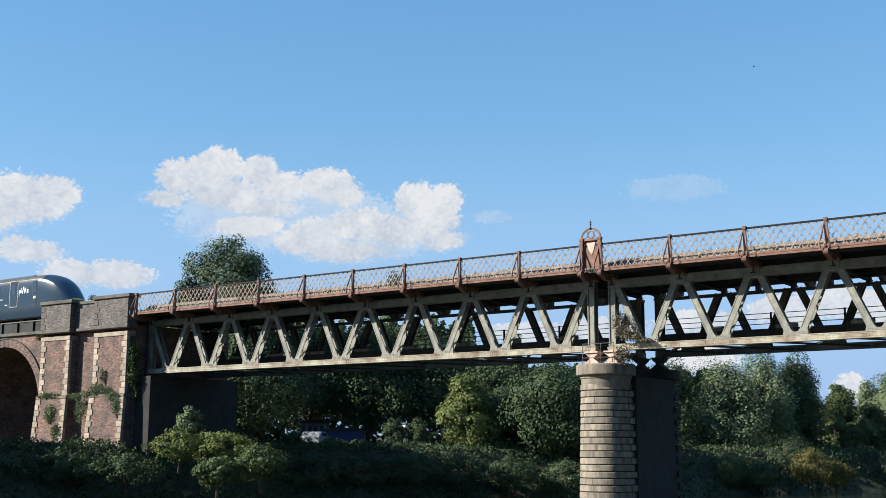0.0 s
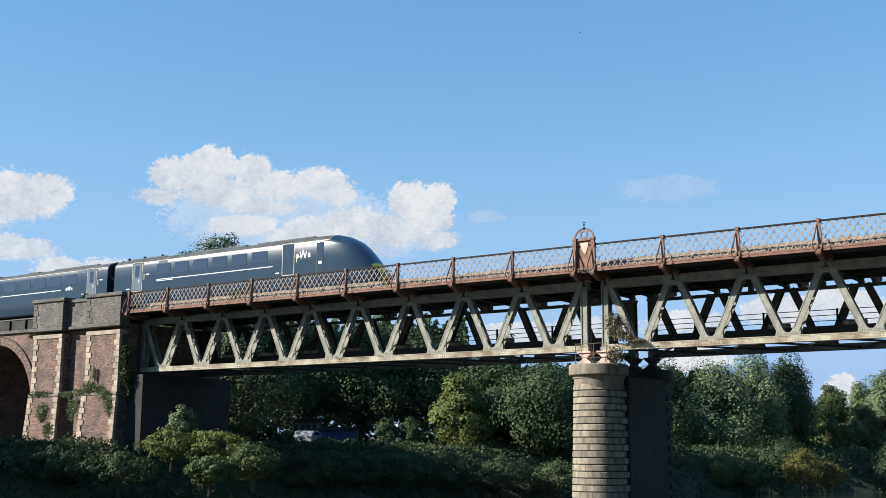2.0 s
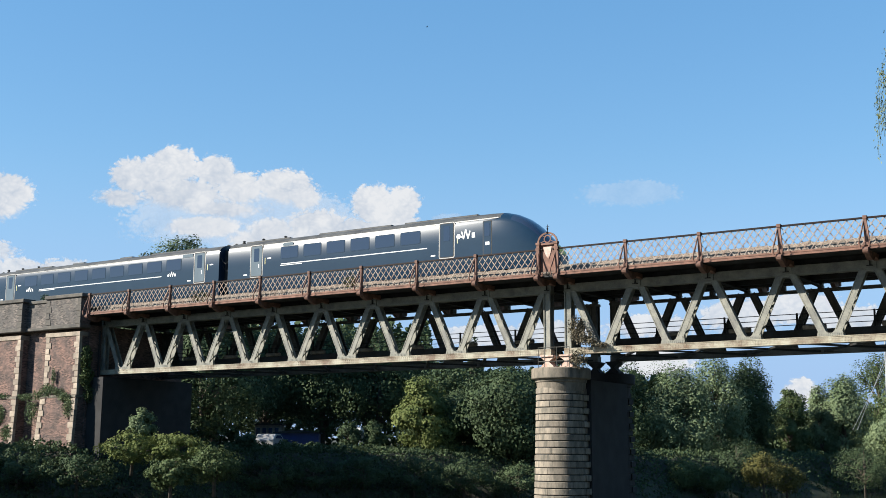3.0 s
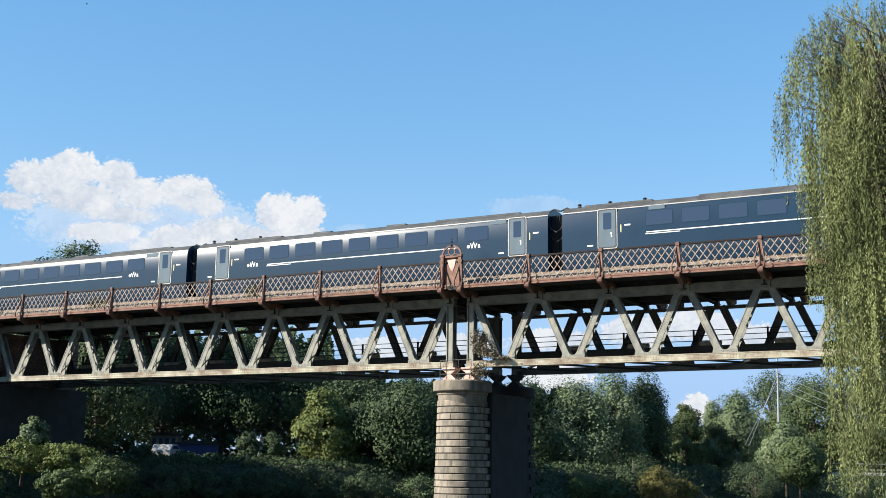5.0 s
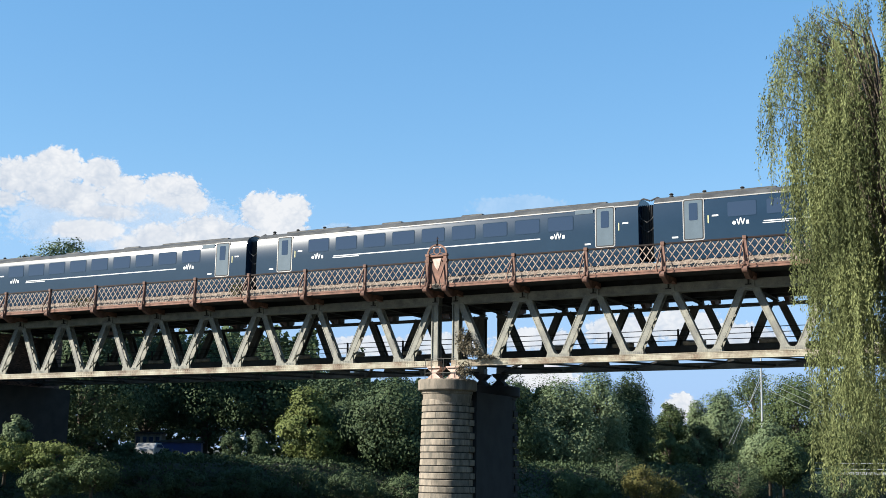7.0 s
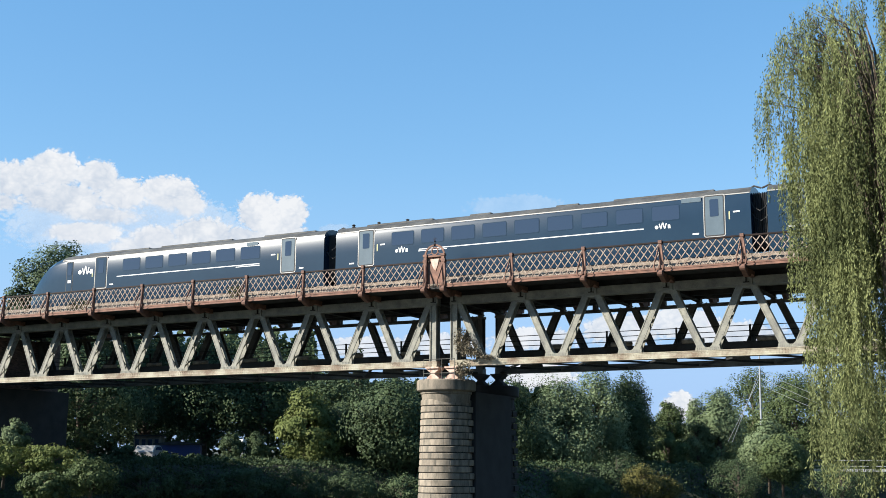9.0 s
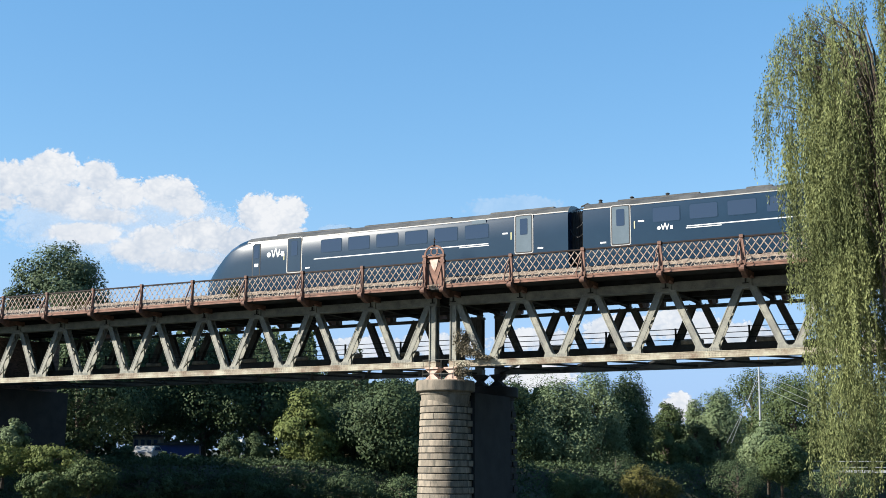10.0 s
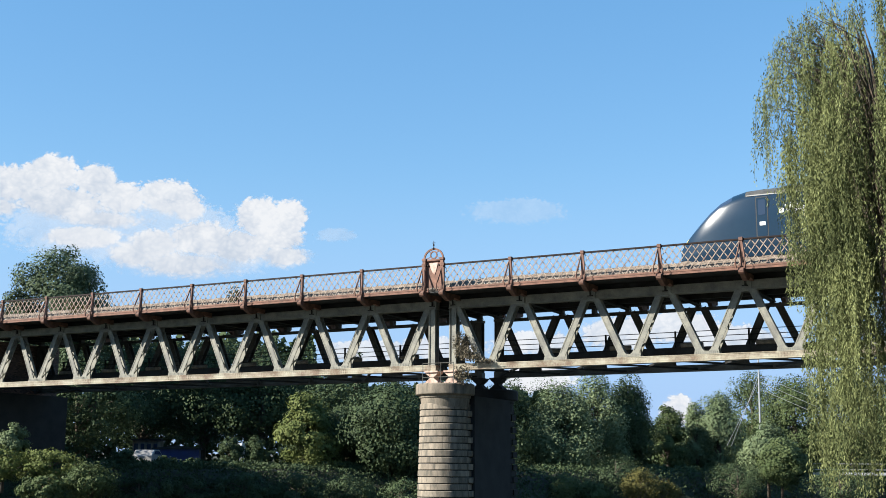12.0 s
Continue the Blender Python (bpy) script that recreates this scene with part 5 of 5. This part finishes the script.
# ---------------------------------------------------------------- clouds
def cloud(label, az, el, half_w, half_h, puffs, seed, dense=1.0, lift=0.0):
    """A far backdrop of cloud: puffs (x, z, rx, rz) in its own units, torn by noise."""
    D = 3000.0
    bm = bmesh.new()
    w, h = half_w * D, half_h * D
    v = [bm.verts.new(p) for p in ((-w, 0, -h), (w, 0, -h), (w, 0, h), (-w, 0, h))]
    bm.faces.new(v)
    m = bpy.data.materials.new("cloud")
    m.use_nodes = True
    N, L = m.node_tree.nodes, m.node_tree.links
    N.remove(N["Principled BSDF"])
    def op(kind, a, b=None, c=None):
        n = N.new("ShaderNodeMath")
        n.operation = kind
        for i, x in enumerate((a, b, c)):
            if x is None:
                continue
            if isinstance(x, (int, float)):
                n.inputs[i].default_value = x
            else:
                L.new(x, n.inputs[i])
        return n.outputs[0]
    tc, sep = N.new("ShaderNodeTexCoord"), N.new("ShaderNodeSeparateXYZ")
    L.new(tc.outputs["Object"], sep.inputs[0])
    def fbm(scale, detail, off, shift=(0, 0)):
        mp, n = N.new("ShaderNodeMapping"), N.new("ShaderNodeTexNoise")
        mp.inputs["Location"].default_value = (seed * 7.3 + off + shift[0], 0, shift[1])
        mp.inputs["Scale"].default_value = (1 / D, 1 / D, 1 / D)
        mp.inputs["Rotation"].default_value = (0.5, 0.62, 0.35)
        L.new(tc.outputs["Object"], mp.inputs["Vector"]), L.new(mp.outputs[0], n.inputs["Vector"])
        n.inputs["Scale"].default_value, n.inputs["Detail"].default_value, n.inputs["Roughness"].default_value = scale, detail, 0.48
        return n.outputs["Fac"]
    big, fine, lit = fbm(30, 5, 0), fbm(120, 7, 3), fbm(30, 5, 0, (0.005, -0.007))
    def billow(scale, off):
        """Rounded heads: one less the distance to the nearest cell, its place stirred by noise."""
        mp, vo, st, ad = N.new("ShaderNodeMapping"), N.new("ShaderNodeTexVoronoi"), N.new("ShaderNodeTexNoise"), N.new("ShaderNodeVectorMath")
        mp.inputs["Scale"].default_value, mp.inputs["Location"].default_value = (scale / D, 0, 1.25 * scale / D), (seed * 3.1 + off, 0, off)
        L.new(tc.outputs["Object"], mp.inputs["Vector"]), L.new(mp.outputs[0], st.inputs["Vector"])
        st.inputs["Scale"].default_value, st.inputs["Detail"].default_value = 1.5, 2
        ad.operation = "MULTIPLY_ADD"
        ad.inputs[1].default_value = (0.7, 0.0, 0.7)
        L.new(st.outputs["Color"], ad.inputs[0]), L.new(mp.outputs[0], ad.inputs[2]), L.new(ad.outputs[0], vo.inputs["Vector"])
        vo.feature = "SMOOTH_F1"
        vo.inputs["Smoothness"].default_value = 0.35
        return op("SUBTRACT", 0.55, vo.outputs["Distance"])
    heads, curls = billow(48, 0), billow(125, 5)
    X, Z = op("MULTIPLY", sep.outputs[0], 1 / D), op("MULTIPLY", sep.outputs[2], 1 / D)
    field = None
    for x, z, rx, rz in puffs:
        dx, dz = op("MULTIPLY", op("SUBTRACT", X, x), 1 / rx), op("MULTIPLY", op("SUBTRACT", Z, z), 1 / rz)
        f = op("SUBTRACT", 1.0, op("SQRT", op("ADD", op("MULTIPLY", dx, dx), op("MULTIPLY", dz, dz))))
        if field is None:
            field = f
        else:
            n = N.new("ShaderNodeMath")
            n.operation = "SMOOTH_MAX"
            L.new(field, n.inputs[0]), L.new(f, n.inputs[1])
            n.inputs[2].default_value = 0.12
            field = n.outputs[0]
    rough = op("ADD", op("MULTIPLY_ADD", big, 1.3, -0.65), op("ADD", op("MULTIPLY", heads, 0.75), op("ADD", op("MULTIPLY", curls, 0.22), op("MULTIPLY_ADD", fine, 0.22, -0.11))))
    torn = op("ADD", op("MULTIPLY_ADD", field, 1.9, 0.30), rough)
    low = op("MAXIMUM", op("MULTIPLY_ADD", Z, -26.0, 0.20), 0.0)           # crisp heads, soft bases
    ramp = N.new("ShaderNodeMapRange")
    ramp.interpolation_type = "SMOOTHSTEP"
    ramp.inputs["From Min"].default_value, ramp.inputs["To Max"].default_value = 0.0, dense
    L.new(op("MINIMUM", op("ADD", low, 0.55), 1.5), ramp.inputs["From Max"])
    L.new(torn, ramp.inputs["Value"])
    # sunlit heads and greyer bases are put into the glowing colour itself
    col = N.new("ShaderNodeValToRGB")
    col.color_ramp.elements[0].position, col.color_ramp.elements[1].position = 0.15, 0.75
    col.color_ramp.elements[0].color, col.color_ramp.elements[1].color = (0.66, 0.72, 0.80, 1), (0.97, 0.965, 0.955, 1)
    relief = op("MULTIPLY_ADD", op("SUBTRACT", big, lit), 1.6, 0.46 + lift)
    L.new(op("ADD", relief, op("ADD", op("MULTIPLY_ADD", heads, 0.35, -0.02), op("ADD", op("MULTIPLY", curls, 0.10), op("MULTIPLY", Z, 6.5)))), col.inputs[0])
    em, tr, mx = N.new("ShaderNodeEmission"), N.new("ShaderNodeBsdfTransparent"), N.new("ShaderNodeMixShader")
    L.new(col.outputs[0], em.inputs["Color"])
    em.inputs["Strength"].default_value = 0.345
    L.new(ramp.outputs[0], mx.inputs[0]), L.new(tr.outputs[0], mx.inputs[1]), L.new(em.outputs[0], mx.inputs[2])
    L.new(mx.outputs[0], N["Material Output"].inputs["Surface"])
    ob = part("cloud", bm, m)
    ob.matrix_world = Matrix.Translation(at(az, D, EYE + el * D)) @ pose(0, 0, 0, 0, 0, -az)
    ob.visible_shadow = False
    return tagged(ob, label, "cloud", kind="structure")


cloud("broad white cumulus cloud with a flat base", -9.48, 0.2221, 0.14, 0.06, [(-0.0297, 0.0163, 0.0228, 0.0158), (-0.0594, 0.0040, 0.0218, 0.0168), (0.0050, 0.0139, 0.0178, 0.0139), (-0.0718, -0.0139, 0.0228, 0.0089), (-0.0223, -0.0074, 0.0421, 0.0149), (0.0272, -0.0010, 0.0208, 0.0149), (0.0644, 0.0025, 0.0267, 0.0158), (0.0817, -0.0050, 0.0139, 0.0119), (0.0124, -0.0188, 0.0396, 0.0079)], 1)
cloud("white cumulus bank fading below into haze", -4.03, 0.1900, 0.15, 0.06, [(0.0470, 0.0218, 0.0188, 0.0168), (0.0733, 0.0238, 0.0139, 0.0139), (0.0644, 0.0059, 0.0223, 0.0139), (0.0000, -0.0010, 0.0307, 0.0158), (0.0297, -0.0059, 0.0297, 0.0139), (-0.0396, -0.0059, 0.0223, 0.0129), (-0.0990, -0.0025, 0.0307, 0.0089), (-0.0149, -0.0223, 0.0470, 0.0129), (0.0693, -0.0119, 0.0228, 0.0099), (-0.0545, -0.0149, 0.0223, 0.0119)], 12)
cloud("thin white veil below the cumulus", -6.4, 0.186, 0.2, 0.08, [(-0.05, 0.004, 0.07, 0.026), (0.04, -0.004, 0.07, 0.024), (0.0, 0.014, 0.07, 0.022)], 17, 0.40, 0.2)
cloud("white cumulus cloud", -20.2, 0.196, 0.09, 0.05, [(0.0, 0.004, 0.034, 0.022), (0.024, 0.008, 0.022, 0.018), (-0.024, -0.006, 0.03, 0.022)], 2)
cloud("small white cloud", -19.6, 0.157, 0.06, 0.025, [(0.0, 0.0, 0.026, 0.010), (-0.01, 0.003, 0.014, 0.010)], 3, 0.9)
cloud("small white cloud", -16.6, 0.139, 0.08, 0.03, [(0.016, 0.002, 0.028, 0.012), (-0.022, 0.0, 0.022, 0.013)], 4, 0.95)
cloud("faint wisp of cloud", 11.3, 0.220, 0.08, 0.03, [(0.0, 0.0, 0.04, 0.011)], 5, 0.22)
cloud("faint wisp of cloud", 2.4, 0.198, 0.05, 0.02, [(0.0, 0.0, 0.016, 0.006)], 6, 0.25)
cloud("low white cloud behind the bridge", 17.5, 0.108, 0.16, 0.03, [(-0.09, -0.002, 0.04, 0.010), (-0.02, 0.004, 0.035, 0.014), (0.03, 0.010, 0.03, 0.014), (0.075, 0.0, 0.04, 0.012)], 7, 0.95)
cloud("low white cloud behind the bridge", 6.0, 0.098, 0.12, 0.025, [(-0.03, 0.0, 0.04, 0.009), (0.03, 0.002, 0.04, 0.010)], 8, 0.9)
cloud("low white cloud behind the trees", 12.4, 0.074, 0.07, 0.02, [(0.0, 0.0, 0.034, 0.012)], 9, 1.0, 0.25)
cloud("small white cloud", 18.9, 0.052, 0.05, 0.03, [(0.0, -0.004, 0.014, 0.012), (0.004, 0.004, 0.007, 0.006)], 10, 1.0, 0.3)


# pale blue glowing sheet, added to tint the sky low over the horizon
def build_low_sky_glow():
    D = 3300.0
    bm = bmesh.new()
    lo = [bm.verts.new(at(a, D, EYE - 0.02 * D)) for a in range(-44, 45, 4)]
    hi = [bm.verts.new(at(a, D, EYE + 0.30 * D)) for a in range(-44, 45, 4)]
    for i in range(len(lo) - 1):
        bm.faces.new((lo[i], lo[i + 1], hi[i + 1], hi[i]))
    m = bpy.data.materials.new("low_sky_glow")
    m.use_nodes = True
    N, L = m.node_tree.nodes, m.node_tree.links
    N.remove(N["Principled BSDF"])
    tc, sep, fade = N.new("ShaderNodeTexCoord"), N.new("ShaderNodeSeparateXYZ"), N.new("ShaderNodeMapRange")
    fade.interpolation_type = "SMOOTHSTEP"
    fade.inputs["From Min"].default_value, fade.inputs["From Max"].default_value = EYE + 0.04 * D, EYE + 0.27 * D
    fade.inputs["To Min"].default_value, fade.inputs["To Max"].default_value = 0.85, 0.0
    L.new(tc.outputs["Object"], sep.inputs[0]), L.new(sep.outputs[2], fade.inputs["Value"])
    em, tr, mx = N.new("ShaderNodeEmission"), N.new("ShaderNodeBsdfTransparent"), N.new("ShaderNodeMixShader")
    em.inputs["Color"].default_value, em.inputs["Strength"].default_value = (0.40, 0.62, 1.0, 1), 0.330
    L.new(fade.outputs[0], mx.inputs[0]), L.new(tr.outputs[0], mx.inputs[1]), L.new(em.outputs[0], mx.inputs[2])
    L.new(mx.outputs[0], N["Material Output"].inputs["Surface"])
    ob = part("backdrop", bm, m)
    ob.visible_shadow = False
    tagged(ob, "glowing pale blue sheet tinting the low sky", "sky", kind="structure")


build_low_sky_glow()

# ---------------------------------------------------------------- ivy and climbing plants
def ivy(label, centres, leaf, count, mat, seed, name="ivy"):
    """centres: (x, y, z, rx, ry, rz) patches in bridge space."""
    rng = np.random.default_rng(seed)
    C = np.array(centres)
    w = C[:, 3] * C[:, 5]
    k = rng.choice(len(C), size=count, p=w / w.sum())
    v = rng.normal(size=(count, 3))
    v /= np.maximum(np.linalg.norm(v, axis=1), 0.6)[:, None]
    P = C[k, :3] + v * C[k, 3:] * rng.uniform(0.3, 1.0, count)[:, None]
    t = thing(name, label, "climbing plant", "", "", BR)
    part("foliage", quads_mesh("foliage", leaves(rng, P, leaf, 0.6), mat), None, t)
    bm = bmesh.new()
    for x, y, z, rx, ry, rz in centres:
        tube(bm, [(x + rx * 0.2, y + 0.05, z - rz), (x - rx * 0.1, y, z), (x + rx * 0.1, y, z + rz * 0.8)], [0.03, 0.02, 0.008], 5)
    tagged(part("stem", bm, M_BARK, t), kind="stuff")


E = EYE
ivy("green ivy hanging on the corner of the abutment", [(-28.45, 0.5, 6.6 + E, 0.35, 0.5, 1.1), (-28.4, 0.6, 5.2 + E, 0.45, 0.6, 0.9), (-28.3, 0.9, 4.0 + E, 0.4, 0.6, 0.7)], 0.15, 2600, LEAF_MID, 51)
ivy("grey-green ivy on the abutment ledge", [(-31.9, -0.15, 4.35 + E, 0.9, 0.2, 0.55), (-30.7, -0.15, 4.2 + E, 0.9, 0.2, 0.35), (-33.0, -0.05, 4.0 + E, 0.9, 0.3, 0.4), (-29.4, -0.2, 3.1 + E, 0.6, 0.2, 0.9), (-29.9, -0.2, 3.8 + E, 0.7, 0.2, 0.4), (-33.8, 0.1, 2.8 + E, 0.7, 0.4, 1.1), (-31.2, -0.15, 5.3 + E, 0.25, 0.15, 0.8), (-34.6, 0.0, 3.9 + E, 1.0, 0.25, 0.3)], 0.11, 4200, LEAF_GREY, 52)
ivy("dull ivy on the viaduct pilaster", [(-37.6, -0.1, 4.0 + E, 1.5, 0.2, 0.25), (-37.2, -0.2, 2.6 + E, 0.7, 0.2, 0.8), (-38.6, 0.2, 5.5 + E, 0.35, 0.2, 0.9), (-36.2, -0.15, 1.2 + E, 0.8, 0.25, 0.7)], 0.14, 2600, LEAF_GREY, 53)
ivy("small bush rooted in the parapet", [(-33.6, 0.5, 11.4 + E, 0.5, 0.3, 0.35)], 0.10, 260, LEAF_DARK, 54)
ivy("dry bush rooted in the viaduct wall", [(-39.6, 0.3, 8.7 + E, 0.6, 0.2, 0.35)], 0.12, 400, LEAF_OCHRE, 55)
ivy("overgrown bush rooted on the pier top", [(11.0, 1.6, 11.0, 0.55, 0.4, 0.9), (11.5, 1.5, 10.5, 0.7, 0.4, 0.5), (11.9, 1.6, 10.2, 0.7, 0.4, 0.25), (11.1, 1.6, 9.3, 0.6, 0.5, 0.6), (12.6, 1.6, 10.0, 0.6, 0.3, 0.15)], 0.11, 2200, LEAF_DRY, 56)
ivy("dry bush growing through the parapet", [(-4.0, 0.3, 14.6, 0.7, 0.3, 0.6)], 0.10, 500, LEAF_OCHRE, 57)
ivy("dry bush growing through the parapet", [(-17.0, 0.3, 14.5, 1.2, 0.3, 0.5)], 0.10, 600, LEAF_OCHRE, 58)

# ---------------------------------------------------------------- cable-stayed footbridge
def build_pylon():
    D, z0 = 142.0, EYE
    f = thing("footbridge", "white steel cable-stayed footbridge with a tall mast", "footbridge")
    a = lambda az, sl, dd=0: at(az, D + dd, EYE + sl * D)
    bm = bmesh.new()
    tube(bm, [a(22.72, -0.005), a(22.74, 0.04), a(22.78, 0.092)], [0.14, 0.12, 0.08], 10)
    part("mast", bm, M_STEEL, f)
    for az, sl, top in ((21.4, 0.020, 0.077), (21.2, 0.020, 0.072), (25.9, 0.052, 0.077), (26.6, 0.040, 0.072), (27.4, 0.028, 0.066)):
        bm = bmesh.new()
        tube(bm, [a(22.76, top), a(az, sl)], 0.022, 5)
        part("stay_cable", bm, M_STEEL, f)
    bm = bmesh.new()
    bar(bm, a(25.0, -0.002), a(31, -0.002), 2.2, 0.3)
    part("deck", bm, M_STEEL, f)
    for dz in (0.45, 1.1):
        bm = bmesh.new()
        bar(bm, a(25.0, -0.002) + Vector((0, 0, dz)), a(31, -0.002) + Vector((0, 0, dz)), 0.06, 0.06)
        part("handrail", bm, M_STEEL, f)


build_pylon()


# ---------------------------------------------------------------- parked vehicles and hut behind the bank
def floor_at(p):
    q = BR.inverted() @ Vector((p[0], p[1], 0))
    return ground_height(q.x, q.y)


def vehicle(label, az, dist, paint, L, H, turn, tall):
    p = at(az, dist)
    v = thing("van" if tall else "car", label, "van" if tall else "car", "", "", Matrix.Translation((p.x, p.y, floor_at(p))) @ pose(0, 0, 0, 0, 0, turn))
    bm = bmesh.new()
    out = [(-L / 2, 0.35), (L / 2, 0.35), (L / 2, 0.8), (L / 2 - (0.5 if tall else 1.0), 1.0), (L / 2 - (0.9 if tall else 1.6), H), (-L / 2 + (0.05 if tall else 0.7), H), (-L / 2, 0.9)]
    plate(bm, out, -0.88, 0.88)
    part("body", bm, paint, v, bevel=0.06)
    for s in (-1, 1):
        bm = bmesh.new()
        plate(bm, [(L / 2 - 1.15, 1.02), (L / 2 - 1.62, H - 0.12), (-L / 2 + 0.9, H - 0.12), (-L / 2 + 0.6, 1.02)], s * 0.885 - 0.008, s * 0.885 + 0.008)
        part("side_window", bm, M_GLASS, v)
        for x in (-L * 0.31, L * 0.31):
            bm = bmesh.new()
            plate(bm, [(x + 0.32 * math.cos(t), 0.32 + 0.32 * math.sin(t)) for t in np.linspace(0, 2 * math.pi, 17)[:-1]], s * 0.8 - 0.1, s * 0.8 + 0.1)
            part("wheel", bm, M_RUBBER, v)


M_BLUE = material("blue_paint", (0.012, 0.032, 0.14), (0.010, 0.026, 0.10), 0.4, scale=1.0, bump=0.0)
# silver paint greys the white car to stand in for shade
vehicle("white car parked behind the bank, greyed for shade", -6.05, 109, M_SILVER, 3.7, 1.42, 78, False)
vehicle("white van parked among the trees", -1.75, 112, M_WHITE, 4.6, 2.1, 70, True)
p = at(-4.75, 112)
hut = thing("hut", "blue painted wooden hut behind the bank", "hut", "", "", Matrix.Translation((p.x, p.y, floor_at(p))))
bm = bmesh.new()
box(bm, -2.0, 2.0, -1.4, 1.4, 0, 1.5)
part("wall", bm, M_BLUE, hut)
bm = bmesh.new()
plate(bm, [(-2.2, 1.5), (2.2, 1.5), (2.2, 1.6), (0, 1.85), (-2.2, 1.6)], -1.55, 1.55)
part("roof", bm, M_DECK, hut)
p = at(-6.1, 119)
hs = thing("building", "small white building with a railing behind the bank", "building", "", "", Matrix.Translation((p.x, p.y, floor_at(p))))
bm = bmesh.new()
box(bm, -1.25, 1.25, -2, 2, 0, 2.3)
# stone colour dims the white wall in place of shade
part("wall", bm, M_STONE, hs)
bm = bmesh.new()
box(bm, -1.4, 1.4, -2.2, 2.2, 2.3, 2.42)
part("roof", bm, M_DECK, hs)
for k in range(4):
    bm = bmesh.new()
    box(bm, -1.1 + 0.6 * k, -0.75 + 0.6 * k, -2.03, -1.99, 0.9, 2.0)
    part("window", bm, M_GLASS, hs)

# ---------------------------------------------------------------- pier railing and drainpipes
rl = thing("pier_railing", "thin grey railing round the pier top", "railing", "", "", BR)
for x in (8.95, 9.35, 10.1, 10.9):
    bm = bmesh.new()
    tube(bm, [(x, 0.95, 8.75), (x, 0.95, 9.95)], 0.02, 6)
    part("post", bm, M_FAR, rl)
for z in (9.15, 9.93):
    bm = bmesh.new()
    tube(bm, [(8.95, 0.95, z), (10.9, 0.95, z)], 0.02, 6)
    part("rail", bm, M_FAR, rl)
dp = thing("drainpipe", "dark iron drainpipe on the abutment's side wall", "drainpipe", "", "", BR)
bm = bmesh.new()
tube(bm, [(-28.42, 1.6, 12.8), (-28.42, 1.6, 4.2)], 0.07, 8)
part("pipe", bm, M_SHADE_BLACK, dp)
bm = bmesh.new()
tube(bm, [(-28.40, 1.6, 7.7), (-28.40, 1.6, 6.6)], 0.09, 8)
part("patch", bm, M_WHITE, dp, "white painted length")

# ---------------------------------------------------------------- bird
BIRD = thing("bird", "small dark bird gliding high over the river", "bird")
bm = bmesh.new()
lathe(bm, [(0.01, -0.22), (0.05, -0.15), (0.07, 0.0), (0.05, 0.12), (0.03, 0.2), (0.005, 0.24)], n=8)
bmesh.ops.rotate(bm, verts=bm.verts, cent=(0, 0, 0), matrix=Matrix.Rotation(radians(90), 3, "Y"))
part("body", bm, M_RUBBER, BIRD)
for s in (-1, 1):
    bm = bmesh.new()
    v = [bm.verts.new(q) for q in ((0.08, s * 0.04, 0.02), (-0.10, s * 0.04, 0.02), (-0.08, s * 0.32, 0.10), (-0.02, s * 0.52, 0.08), (0.06, s * 0.34, 0.11))]
    f = bm.faces.new(v)
    bmesh.ops.solidify(bm, geom=[f], thickness=0.012)
    part("wing", bm, M_RUBBER, BIRD)

# ---------------------------------------------------------------- keys
motions()
